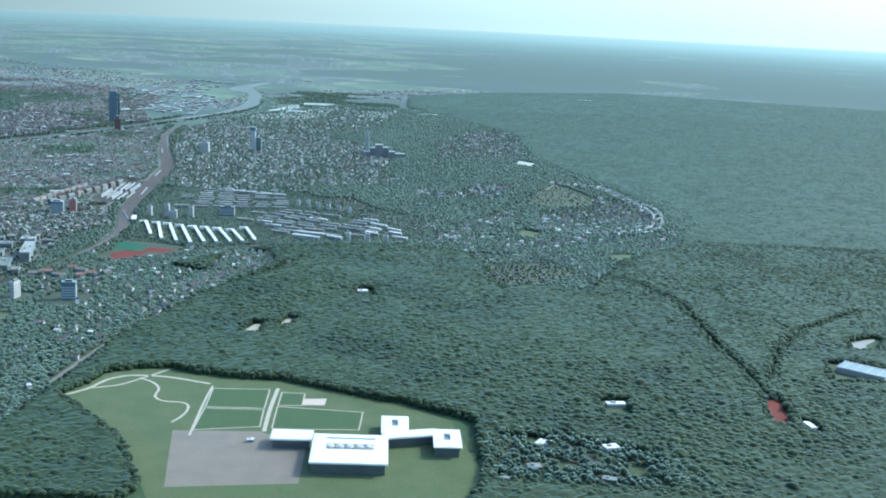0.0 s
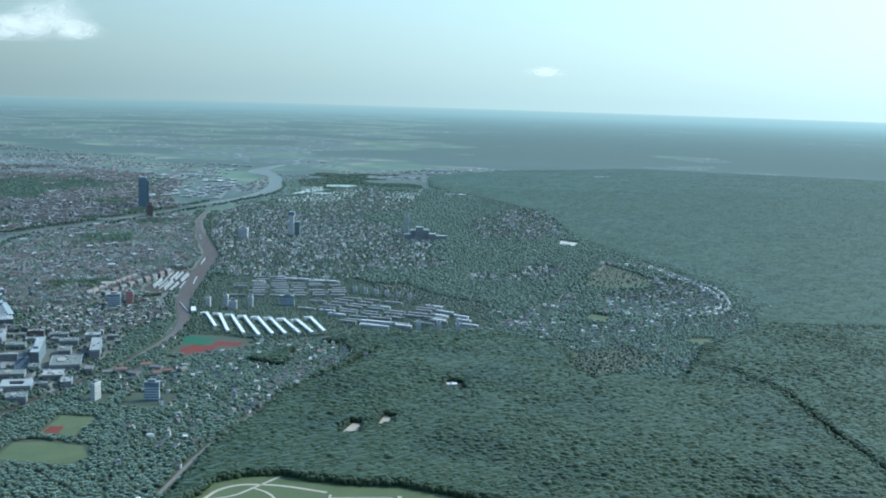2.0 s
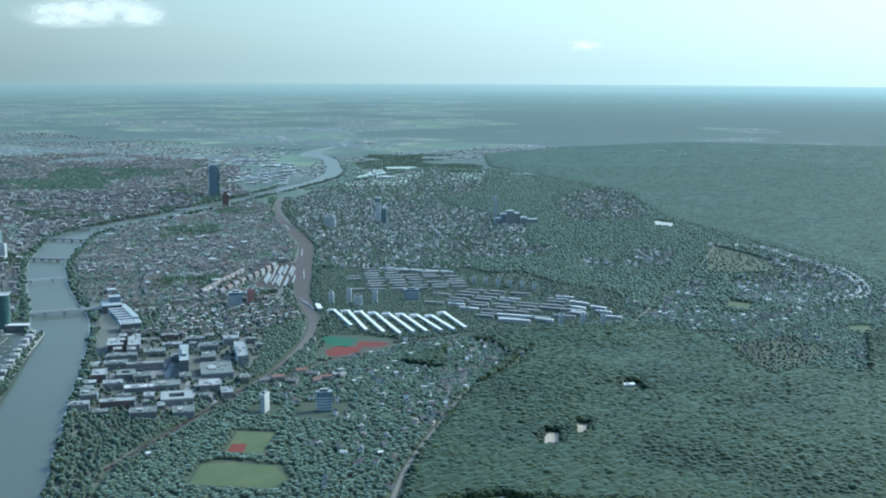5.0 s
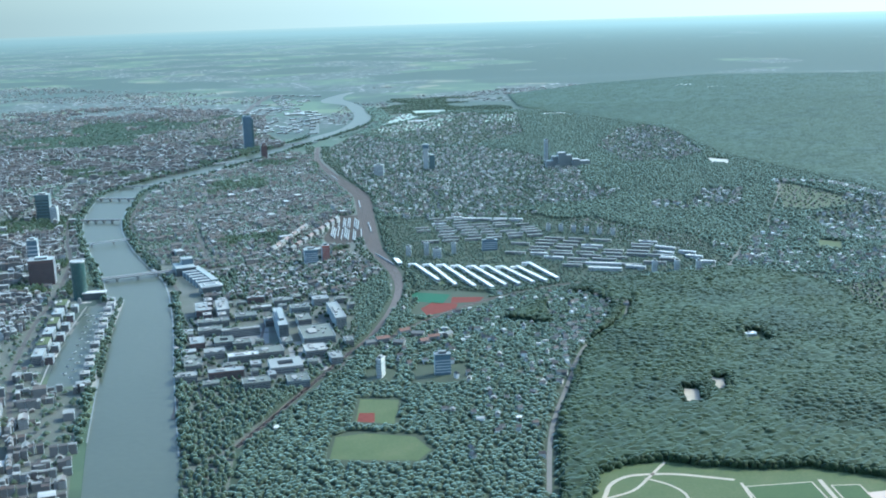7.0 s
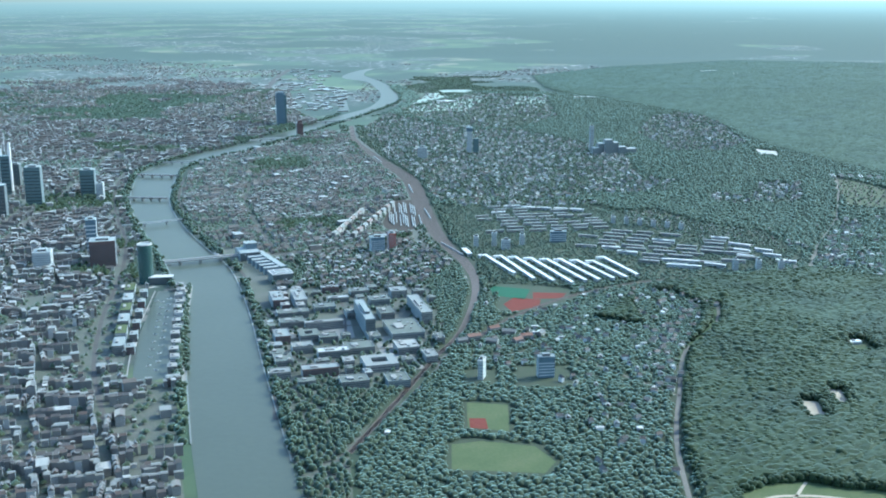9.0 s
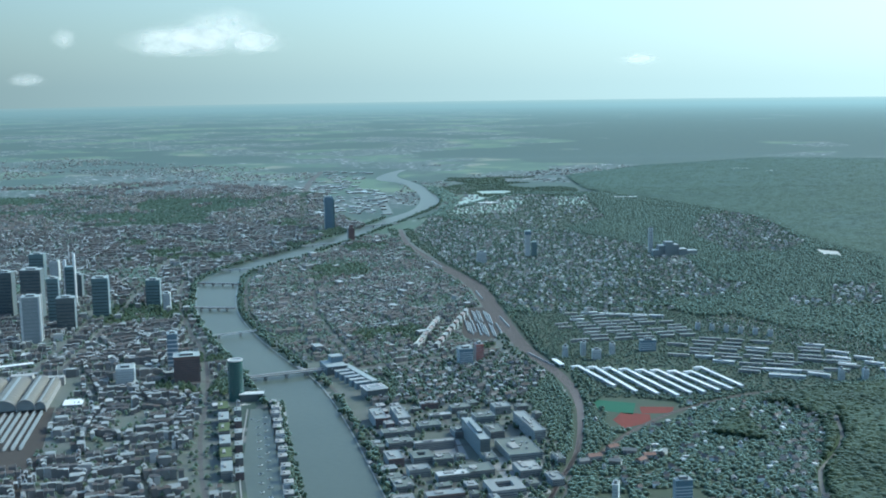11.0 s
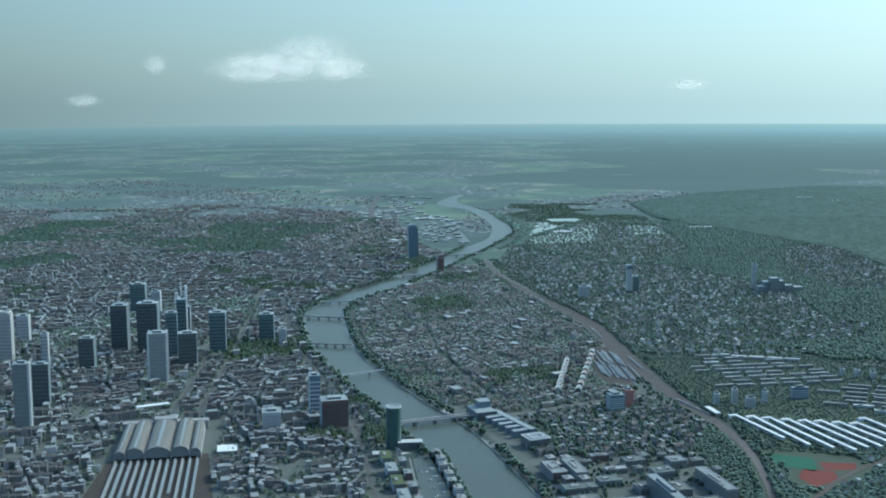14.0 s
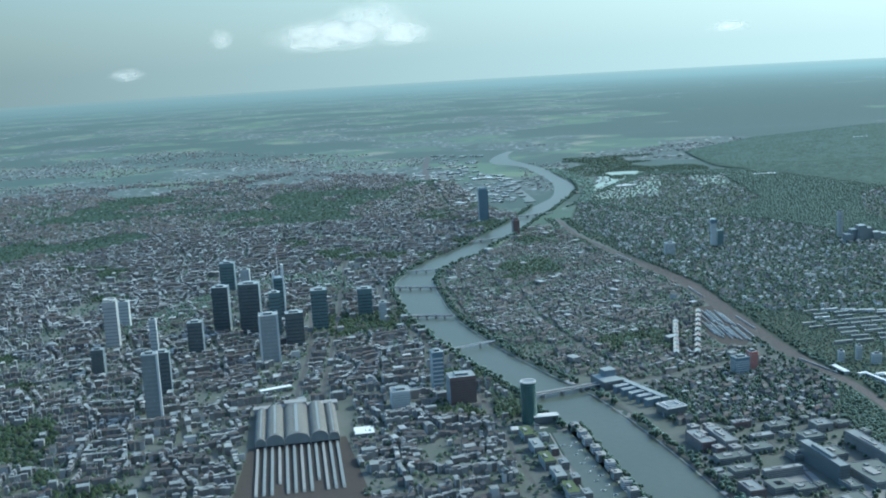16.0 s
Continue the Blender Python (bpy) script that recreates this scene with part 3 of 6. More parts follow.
near = [(-205, 400), (-190, 600), (-166, 735), (-150, 780), (-205, 810), (-142, 892), (-24, 932), (19, 905), (60, 800), (110, 790), (150, 900), (235, 1000), (520, 1000), (380, 420)]
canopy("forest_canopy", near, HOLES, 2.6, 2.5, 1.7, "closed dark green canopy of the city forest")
fx, fy = scatter(near, 2.75, rng, 0.5)
ok = clear_of(HOLES, fx, fy, 0.0)
fx, fy = fx[ok], fy[ok]
patch = lumpy(fx, fy, 0.02, 4)
big = np.exp(rng.normal(0, 0.2, len(fx))) * (0.68 + 0.5 * lumpy(fx, fy, 0.035, 6))
tagged(new("forest_trees", domes_mesh("forest_trees", fx, fy, 2.4 + 1.7 * (patch - 0.4) + rng.uniform(0, 0.5, len(fx)) + 0.9 * (big - 0.9), 1.8 * big, 0.62 * big, LEAVES, rng)), "dense dark green broadleaf forest canopy", "forest", kind="stuff")
# undergrowth closes the forest's rims
ex, ey = scatter(near, 2.0, rng)
rim = clear_of(HOLES, ex, ey) & ~(clear_of(HOLES, ex, ey, 3.2) & inside(near, ex + 3.2, ey) & inside(near, ex - 3.2, ey) & inside(near, ex, ey + 3.2) & inside(near, ex, ey - 3.2))
ex, ey = ex[rim], ey[rim]
tagged(new("bushes", trees_mesh("bushes", ex, ey, rng.uniform(2.8, 4.2, len(ex)), 0.0, 1, LEAVES, rng, rng.uniform(0.6, 2.2, len(ex)), 0.9)), "dark undergrowth and low branches along the forest's rim", "bushes", kind="stuff")
mid = [(222, 985), (236, 1109), (232, 1205), (190, 1375), (130, 1580), (116, 1910), (26, 2150), (-92, 2390), (1600, 2390), (520, 1000)]
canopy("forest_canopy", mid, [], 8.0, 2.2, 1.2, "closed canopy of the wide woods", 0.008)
fx, fy = scatter(mid, 5.0, rng, 0.5)
swell = lumpy(fx, fy, 0.008, 4)
big = 0.7 + 0.7 * lumpy(fx, fy, 0.02, 6)
tagged(new("forest_trees", domes_mesh("forest_trees", fx, fy, 2.4 + 1.2 * (swell - 0.4) + rng.uniform(0, 0.5, len(fx)), 3.3 * big, 0.8 * big, LEAVES, rng, 1)), "green forest canopy reaching into the distance", "forest", kind="stuff")
far_wood = [(-90, 2380), (-100, 2721), (120, 3000), (500, 3240), (1500, 2950), (2200, 2380)]
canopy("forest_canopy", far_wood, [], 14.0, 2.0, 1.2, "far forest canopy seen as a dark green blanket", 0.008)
fx, fy = scatter(far_wood, 8.0, rng, 0.5)
big = 0.7 + 0.7 * lumpy(fx, fy, 0.02, 6)
tagged(new("forest_trees", domes_mesh("forest_trees", fx, fy, 2.2 + 1.2 * (lumpy(fx, fy, 0.008, 4) - 0.4) + rng.uniform(0, 0.5, len(fx)), 5.0 * big, 1.0 * big, LEAVES, rng, 1)), "far forest of rounded crowns under haze", "forest", kind="stuff")
for r in RIDES:
    strip("forest_track", r, 1.8, 0.07, FOREST_FLOOR, "shady forest ride between dark trees", "track")

# ---- railway and roads ----
strip("railway", RAILWAY, [3, 3, 3, 3.4, 5, 8, 12, 16, 17, 15, 11, 8, 6], 0.10, RAIL, "wide brown band of ballast for many tracks", "railway")
def offset_line(line, off):
    out = []
    for i, q in enumerate(line):
        d = np.subtract(line[min(i + 1, len(line) - 1)], line[max(i - 1, 0)])
        n = np.array((-d[1], d[0])) / (np.linalg.norm(d) + 1e-9)
        out.append((q[0] + n[0] * off, q[1] + n[1] * off))
    return out


RAILW = [3, 3, 3, 3.4, 5, 8, 12, 16, 17, 15, 11, 8, 6]
for k in range(9):
    f = (k - 4) / 9
    line = [tuple(np.add(q, np.subtract(o, q))) for q, o in zip(RAILWAY, [offset_line(RAILWAY, f * w)[i] for i, w in enumerate(RAILW)])]
    strip("track", line, 0.55, 0.16, STEEL, "pair of steel rails on dark sleepers", "railway track")
BRANCH = [(-290, 755), (-259, 810), (-222, 855), (-184, 884), (-141, 904), (-57, 913), (40, 906)]
strip("railway", BRANCH, 4.0, 0.11, RAIL, "single railway branch curving off along the woods", "railway")
for off in (-0.9, 0.9):
    strip("track", offset_line(BRANCH, off), 0.5, 0.17, STEEL, "pair of steel rails on dark sleepers", "railway track")

ROADS = {
    "south_quay": ([(-385, 640), (-398, 715), (-424, 815), (-440, 880), (-455, 930), (-495, 1016), (-531, 1100), (-566, 1200), (-588, 1310), (-598, 1394)], 2.4),
    "north_quay": ([(-470, 640), (-500, 720), (-523, 811), (-535, 880), (-548, 945), (-570, 1030), (-604, 1122), (-634, 1212), (-658, 1312), (-668, 1378)], 2.6),
    "avenue_west": ([(-680, 960), (-689, 974), (-702, 1118), (-725, 1260)], 3.2),
    "avenue_east": ([(-662, 965), (-670, 981), (-688, 1183), (-708, 1375), (-727, 1540)], 3.2),
    "station_street": ([(-800, 935), (-725, 955), (-654, 972), (-607, 957), (-545, 945), (-512, 948)], 3.4),
    "bridge_street": ([(-466, 967), (-430, 985), (-380, 1000), (-335, 1005)], 3.0),
    "forest_street": (ROAD_A, 2.0),
    "forest_lane": ([(-239, 754), (-204, 705), (-178, 672)], 1.2),
    "hill_street": ([(-35, 925), (-23, 943), (7, 1015), (54, 1109), (96, 1223), (137, 1352)], 2.6),
    "old_street": ([(-440, 1000), (-470, 1090), (-500, 1200), (-515, 1330)], 2.0),
    "rail_street": ([(-325, 655), (-306, 712), (-300, 740), (-270, 735), (-240, 754)], 1.8),
    "far_avenue": ([(-620, 2000), (-660, 2300), (-690, 2650), (-700, 2950)], 14.0),
    "campus_drive": ([(17, 520), (37, 488), (56, 477), (77, 454), (90, 430)], 2.6),
}
for name, (line, w) in ROADS.items():
    lane = name in ("forest_street", "forest_lane", "hill_street")
    strip("road", line, w * (1.15 if lane else 1), 0.13, PALE_ROAD if lane else ROAD, "pale worn country road" if lane else "pale grey asphalt street", "road")

RAIL_BAND = [offset_line(RAILWAY, w / 2 + 1.5)[i] for i, w in enumerate(RAILW)] + [offset_line(RAILWAY, -w / 2 - 1.5)[i] for i, w in enumerate(RAILW)][::-1]
YARD_W = [(-358, 1095), (-354, 1205), (-331, 1210), (-322, 1098), (-335, 1060), (-350, 1066)]
STATION = [(-702, 850), (-636, 870), (-645, 960), (-716, 948)]
PLATFORMS = [(-700, 862), (-637, 882), (-612, 760), (-690, 740)]


def keep(x, y, r):
    return [(x - r, y - r), (x + r, y - r), (x + r, y + r), (x - r, y + r)]


TOWERS = [  # x, y, width, depth, height, turn, style
    (-785, 936, 11, 8, 49, 10, "slab"), (-797, 1000, 12, 8, 33, 10, "dark"), (-889, 1151, 12, 10, 43, 8, "crown"), (-842, 1123, 6, 6, 31, 8, "pale"),
    (-798, 1196, 15, 13, 43, 5, "dark"), (-768, 1186, 19, 14, 47, 5, "dark"), (-836, 1379, 16, 12, 33, 5, "teal"), (-729, 1080, 15, 12, 41, 12, "silver"),
    (-740, 1164, 10, 10, 42, 12, "teal"), (-717, 1131, 16, 12, 30, 12, "dark"), (-703, 1187, 15, 13, 38, 10, "teal"), (-666, 1236, 14, 12, 27, 8, "teal"),
    (-646, 1210, 7, 9, 18, 8, "pale"), (-803, 1119, 13, 12, 28, 8, "dark"), (-816, 1377, 10, 8, 25, 5, "pale"), (-564, 950, 19, 15, 20, 14, "brown"),
    (-583, 984, 8, 11, 29, 14, "blue"), (-608, 943, 13, 14, 13, 12, "pale"), (-870, 1060, 10, 9, 22, 8, "dark"), (-905, 1230, 11, 9, 26, 8, "pale"), (-760, 1290, 9, 9, 24, 5, "dark"),
    (-352, 794, 6, 44, 11, 14, "dark"), (-246, 702, 9, 5, 12, 8, "blue"), (-281, 700, 3, 7, 11, -15, "pale"), (-261, 1013, 4, 4, 11, 0, "pale"), (-252, 1000, 7, 4, 8, 0, "pale"),
    (-238, 1012, 4, 4, 10, 0, "pale"), (-276, 1008, 4, 5, 9, 0, "pale"), (-207, 1027, 13, 5, 9, 4, "blue"), (-356, 990, 11, 9, 13, 14, "blue"), (-345, 1000, 6, 8, 14, 14, "red"),
    (-114, 1535, 5, 6, 33, 0, "pale"), (-330, 1480, 12, 9, 14, 0, "pale"), 
]
LAND = [(-628, 887, 10), (-708, 990, 14), (-517, 896, 12), (-752, 1244, 10), (-271, 1518, 9), (-553, 1805, 12), (-508, 1680, 9), (-460, 970, 16), (-431, 925, 24)]
EXCL = [RIVER, BASIN, YARD_W, STATION, PLATFORMS, RAIL_BAND, band(BRANCH, 6)] + [band(l, w + 1) for l, w in ROADS.values()] + [keep(x, y, max(w, d) * 0.6 + 2) for x, y, w, d, *_ in TOWERS] + [keep(*q) for q in LAND]
EXCL += [[(-272, 896), (-214, 884), (-214, 850), (-246, 824), (-268, 824)], [(-292, 666), (-267, 663), (-268, 623), (-292, 627)], [(-300, 613), (-284, 617), (-257, 611), (-248, 591), (-255, 575), (-300, 580)], [(-492, 888), (-482, 888), (-440, 700), (-470, 690)], [(-531, 884), (-500, 874), (-484, 760), (-500, 700), (-522, 760)]]
HOSPITAL = [(-422, 835), (-412, 764), (-385, 690), (-330, 670), (-298, 752), (-312, 873), (-386, 885)]
VILLAS = [(-330, 1030), (-440, 960), (-422, 880), (-318, 880), (-296, 950)]


def fill_blocks(poly, turn, bw, bd, street, height, excl, rng, gap=0.12, grow=1.0, flat=0.25, park=(0.02, 61, 0.16)):
    """Houses along the edges of a town's street blocks."""
    c, s = math.cos(radians(turn)), math.sin(radians(turn))
    p = np.array(poly)
    ux, uy = p[:, 0] * c + p[:, 1] * s, -p[:, 0] * s + p[:, 1] * c
    rows = []
    for bx in np.arange(ux.min(), ux.max(), bw + street):
        shift = rng.uniform(0, bd)
        for by in np.arange(uy.min() - shift, uy.max(), bd + street):
            hb, kind_of = rng.uniform(*height), rng.rand()
            for side in range(4):
                run = bw if side < 2 else bd - 7 * grow
                at = 0.0
                while at < run - 2.0:
                    w = min(rng.uniform(3.2, 6.2) * grow, run - at)
                    if rng.rand() > gap:
                        dep = rng.uniform(2.9, 3.9) * grow
                        if side < 2:
                            x, y, t = bx + at + w / 2, by + (dep / 2 if side == 0 else bd - dep / 2), 0.0
                        else:
                            x, y, t = bx + (dep / 2 if side == 2 else bw - dep / 2), by + 3.5 * grow + at + w / 2, math.pi / 2
                        rows.append((x, y, w * 0.985, dep, max(1.5, hb + rng.uniform(-0.6, 0.6)), t, kind_of))
                    at += w
            for _ in range(int(bw * bd / 190 / grow ** 2)):
                rows.append((bx + rng.uniform(0.25, 0.75) * bw, by + rng.uniform(0.25, 0.75) * bd, rng.uniform(2, 5) * grow, rng.uniform(2, 4) * grow, rng.uniform(1.2, 3.2), rng.choice([0, math.pi / 2]), rng.rand()))
    r = np.array(rows)
    x, y = r[:, 0] * c - r[:, 1] * s, r[:, 0] * s + r[:, 1] * c
    x, y = x + 40 * (lumpy(x, y, 0.016, 31) - 0.5), y + 40 * (lumpy(x, y, 0.016, 32) - 0.5)
    ok = inside(poly, x, y) & clear_of(excl, x, y, 2.0) & (lumpy(x, y, 0.05, 51) > 0.2) & (lumpy(x, y, *park[:2]) > park[2])
    r, x, y = r[ok], x[ok], y[ok]
    pitched = np.where(rng.rand(len(x)) < 0.75, r[:, 6], rng.rand(len(x))) > flat
    return x, y, r[:, 2], r[:, 3], r[:, 4], r[:, 5] + radians(turn), np.where(pitched, rng.uniform(0.9, 1.7, len(x)) * grow, 0.12), pitched


def scatter_houses(poly, step, excl, rng, size=(2.6, 4.4), height=(1.6, 3.0), turn=0.0, spread=0.3, share=1.0, flat=0.15, patch=None):
    x, y = scatter(poly, step, rng)
    ok = clear_of(excl, x, y, 1.5) & (rng.rand(len(x)) < share)
    if patch is not None:
        ok &= lumpy(x, y, *patch) > 0.47
    x, y = x[ok], y[ok]
    n = len(x)
    pitched = rng.rand(n) > flat
    return x, y, rng.uniform(*size, n), rng.uniform(size[0] * 0.75, size[1] * 0.7, n), rng.uniform(*height, n), radians(turn) + rng.uniform(-spread, spread, n) + rng.choice([0, math.pi / 2], n), np.where(pitched, rng.uniform(0.8, 1.4, n), 0.12), pitched


rng = np.random.RandomState(7)
HM = [WALLS, ROOFS, FLATS]
VM = [mat("white_plaster", [(0.3, 0.29, 0.27), (0.4, 0.39, 0.36), (0.5, 0.49, 0.46), (0.8, 0.79, 0.77)], 0.3, island=True, tint=(0.86, 0.97, 0.97)), ROOFS, PALE_ROOF]
old_south = [(-440, 978), (-330, 1040), (-348, 1320), (-395, 1520), (-435, 1700), (-480, 1740), (-540, 1555), (-590, 1452), (-600, 1394), (-589, 1310), (-567, 1200), (-532, 1100), (-495, 1016)]
sets = [
    ("town_houses", fill_blocks(NORTH[:21] + [(-700, 1900), (-1050, 1800), (-1250, 1400), (-1250, 380)], 17, 29, 20, 4.2, (3.0, 5.8), EXCL, rng, 0.2, 0.7, 0.4), "pale plastered town houses round courtyards, grey and red roofs"),
    ("town_houses", fill_blocks(old_south, 33, 25, 16, 4.0, (2.4, 4.2), EXCL, rng, 0.3, 0.66, 0.3, (0.022, 62, 0.3)), "old town houses with grey and brown roofs round green courts"),
    ("town_houses", scatter_houses(VILLAS, 7.0, EXCL, rng, (3, 5), (2.4, 4.2), 20), "plastered houses among garden trees"),
    ("town_houses", scatter_houses(EAST[:21], 8.0, EXCL + CLEAR + [[(-292, 1040), (-268, 880), (-140, 885), (-20, 945), (-20, 1060), (-160, 1175), (-290, 1175)]], rng, (2.2, 3.8), (2.0, 3.0), 10, 0.5, 0.34, patch=(0.03, 5)), "small pale houses scattered among garden trees"),
    ("town_houses", fill_blocks([(-1250, 380), (-1250, 1400), (-1050, 1800), (-700, 1900), (-500, 1850), (-560, 2000), (-640, 2500), (-1100, 2700), (-1900, 2400), (-2400, 1400), (-2100, 700)], 38, 32, 24, 9, (2.6, 4.6), EXCL, rng, 0.42, 1.0, 0.4, (0.014, 17, 0.36)), "far city houses with pale walls and mixed roofs"),
    ("town_sheds", scatter_houses([(-640, 1960), (-470, 1990), (-480, 2330), (-560, 2500), (-570, 2900), (-700, 2950), (-690, 2300)], 24, EXCL, rng, (8, 20), (1.5, 3), 20, 0.2, 0.55, 0.9), "pale industrial sheds by the far harbour"),
    ("town_blocks", scatter_houses(NORTH[:21] + [(-700, 1900), (-1050, 1800), (-1250, 1400), (-1250, 380)], 22, EXCL, rng, (4.5, 8.5), (4.0, 7.0), 17, 0.1, 0.5, 0.85), "large flat-roofed office blocks in the inner city"),
    ("town_blocks", scatter_houses(old_south, 34, EXCL, rng, (5, 11), (3.5, 6), 33, 0.1, 0.5, 0.8), "large flat-roofed blocks in the old quarter"),
    ("far_houses", scatter_houses([(-640, 2000), (-2600, 2300), (-3000, 3000), (-1500, 3500), (-700, 3000)], 12, EXCL, rng, (3, 8), (0.8, 1.6), 10, 0.5, 0.5, 0.6, patch=(0.012, 3)), "far suburbs of pale houses in the plain"),
    ("far_houses", scatter_houses([(-480, 2200), (-380, 2050), (-100, 2350), (-120, 2721), (250, 3050), (-100, 3300), (-480, 3100)], 11, EXCL, rng, (3, 7), (0.8, 1.6), 10, 0.5, 0.5, 0.6, patch=(0.009, 8)), "far villages of pale houses between fields"),
]
for name, (x, y, w, d, h, tu, ro, pi), label in sets:
    tagged(new(name, houses_mesh(name, x, y, w, d, h, tu, ro, pi, [WALLS, ROOFS, FLATS] if name.startswith("far") else VM if "scattered" in label else HM)), label, "houses", kind="stuff")
# ---- trees in town ----
rng = np.random.RandomState(11)


def grove(label, poly, step, size, tall, share=1.0, excl=(), patch=None, leaf=CROWN):
    x, y = scatter(poly, step * 0.84, rng, 0.55)
    ok = clear_of(list(excl), x, y, 0.5) & (rng.rand(len(x)) < share)
    if patch is not None:
        ok &= lumpy(x, y, patch[0], patch[1]) < patch[2]
    x, y = x[ok], y[ok]
    r, h = rng.uniform(*size, len(x)) * 0.46, rng.uniform(*tall, len(x))
    tagged(new("trees", domes_mesh("trees", x, y, 0.5 * h, r, 0.4 * h, leaf, rng, 2 if np.mean(poly, 0)[0] > -420 else 1)), label, "trees", kind="stuff")


GROUNDS = [[(-272, 896), (-214, 884), (-214, 850), (-246, 824), (-268, 824)], [(-292, 666), (-267, 663), (-268, 623), (-292, 627)], [(-300, 613), (-284, 617), (-257, 611), (-248, 591), (-255, 575), (-300, 580)], [(67, 1000), (75, 1032), (92, 1018), (82, 988)], [(99, 1200), (130, 1340), (187, 1320), (162, 1206)], band(ROAD_A, 5), [(-262, 685), (-262, 720), (-232, 720), (-232, 685)], [(-290, 690), (-290, 712), (-272, 712), (-272, 690)]]
LINES = [RIVER, BASIN, YARD_W, STATION, PLATFORMS, RAIL_BAND, band(BRANCH, 5)] + [band(l, w) for l, w in ROADS.values()] + [keep(x, y, max(w, d) * 0.6) for x, y, w, d, *_ in TOWERS]
grove("courtyard and street trees between town houses", old_south, 5.2, (2.8, 5.0), (2.8, 4.8), 0.8, LINES)
grove("courtyard and street trees of the inner city", NORTH[:21] + [(-700, 1900), (-1050, 1800), (-1250, 1400), (-1250, 380)], 7.0, (2.6, 4.8), (2.6, 4.8), 0.6, LINES)
grove("garden trees between villas and hospital", VILLAS, 3.6, (2.8, 4.6), (2.8, 4.8), 0.75, LINES)
grove("trees on both sides of the railway", band(RAILWAY, 36), 4.2, (2.4, 4.2), (2.2, 3.8), 0.6, LINES)
grove("dark park trees between the streets of the city", NORTH[:21] + [(-700, 1900), (-1050, 1800), (-1250, 1400), (-1250, 380)], 5.0, (3.6, 6.0), (4.0, 6.0), 0.85, LINES, patch=(0.02, 61, 0.17), leaf=LEAVES)
grove("park trees in the old quarter", old_south, 4.6, (3.4, 5.6), (3.6, 5.6), 0.85, LINES, patch=(0.022, 62, 0.33), leaf=LEAVES)
grove("trees between hospital and railway", [(-298, 752), (-312, 873), (-318, 900), (-296, 950), (-286, 945), (-283, 875), (-294, 786), (-311, 729), (-327, 672), (-345, 600), (-352, 610), (-330, 670)], 3.2, (2.8, 4.2), (1.6, 2.8), 0.95, LINES)
grove("trees on the river meadow", [(-395, 690), (-362, 560), (-345, 480), (-330, 480), (-345, 600), (-330, 672), (-372, 700)], 3.8, (2.6, 4.2), (2.4, 3.8), 0.7, LINES)
grove("yellow-green trees of the riverside park", [(-556, 1044), (-542, 1050), (-520, 957), (-521, 915), (-531, 914), (-551, 989)], 3.6, (2.8, 4.4), (2.8, 4.2), 0.85, LINES)
grove("green belt of park trees through the city", band([(-880, 1180), (-860, 1290), (-800, 1420), (-740, 1440), (-700, 1330)], 46), 5.0, (4, 6), (4, 6.5), 0.9, LINES)
grove("dark garden trees of the green suburbs", EAST[:21], 3.3, (3.0, 4.8), (1.5, 2.7), 0.95, LINES + GROUNDS + CLEAR + [[(-292, 1040), (-268, 880), (-140, 898), (-20, 955), (-20, 1060), (-160, 1175), (-290, 1175)]])
SUB = [(-330, 1180), (-160, 1180), (-20, 1040), (10, 930), (150, 1000), (262, 1080), (262, 1200), (222, 1370), (160, 1590), (150, 1925), (-70, 2330), (-250, 2340), (-395, 2010), (-425, 1760), (-372, 1480), (-330, 1320)]
LINES = LINES + GROUNDS[2:4]
VILLAGES = [  # outline, spacing, share of house plots, share of trees, label
    ([(-24, 1709), (30, 1902), (95, 1986), (129, 1850), (102, 1589), (55, 1536), (-10, 1536)], 8.5, 0.40, 0.85, "pale houses of a village in the woods"),
    ([(-330, 1190), (-267, 1203), (-190, 1213), (-74, 1257), (-48, 1316), (-87, 1342), (-71, 1519), (-143, 1668), (-199, 1754), (-267, 1740), (-400, 1960), (-425, 1760), (-372, 1480), (-330, 1320)], 7.0, 0.43, 0.85, "closely set suburban houses and blocks"),
    ([(1, 1203), (44, 1316), (80, 1292), (51, 1203), (19, 1183)], 7.0, 0.50, 0.75, "white houses along a suburban street"),
    ([(-37, 1203), (-29, 1246), (3, 1213), (-6, 1173)], 7.5, 0.43, 0.75, "small white houses under trees"),
    ([(-17, 960), (16, 1021), (60, 1110), (76, 1100), (38, 1029), (21, 986), (-6, 940)], 6.0, 0.54, 0.65, "pale houses beside the hill street"),
    ([(90, 1040), (150, 1030), (205, 1060), (222, 1120), (222, 1200), (190, 1235), (166, 1245), (161, 1175), (119, 1148), (95, 1120)], 8.0, 0.50, 0.75, "white and red-roofed houses of the hill estate"),
    ([(-390, 2000), (-267, 1760), (-199, 1770), (-120, 1900), (-110, 2250), (-240, 2300)], 11.0, 0.25, 0.95, "houses and halls at the edge of the far fields"),
    ([(2, 973), (43, 986), (69, 973), (140, 1000), (150, 960), (55, 935), (-2, 941)], 6.5, 0.29, 0.55, "low huts and sheds in gardens"),
    ([(-290, 1175), (-160, 1175), (-150, 1200), (-290, 1200)], 6.5, 0.43, 0.75, "pale houses behind the flats"),
]
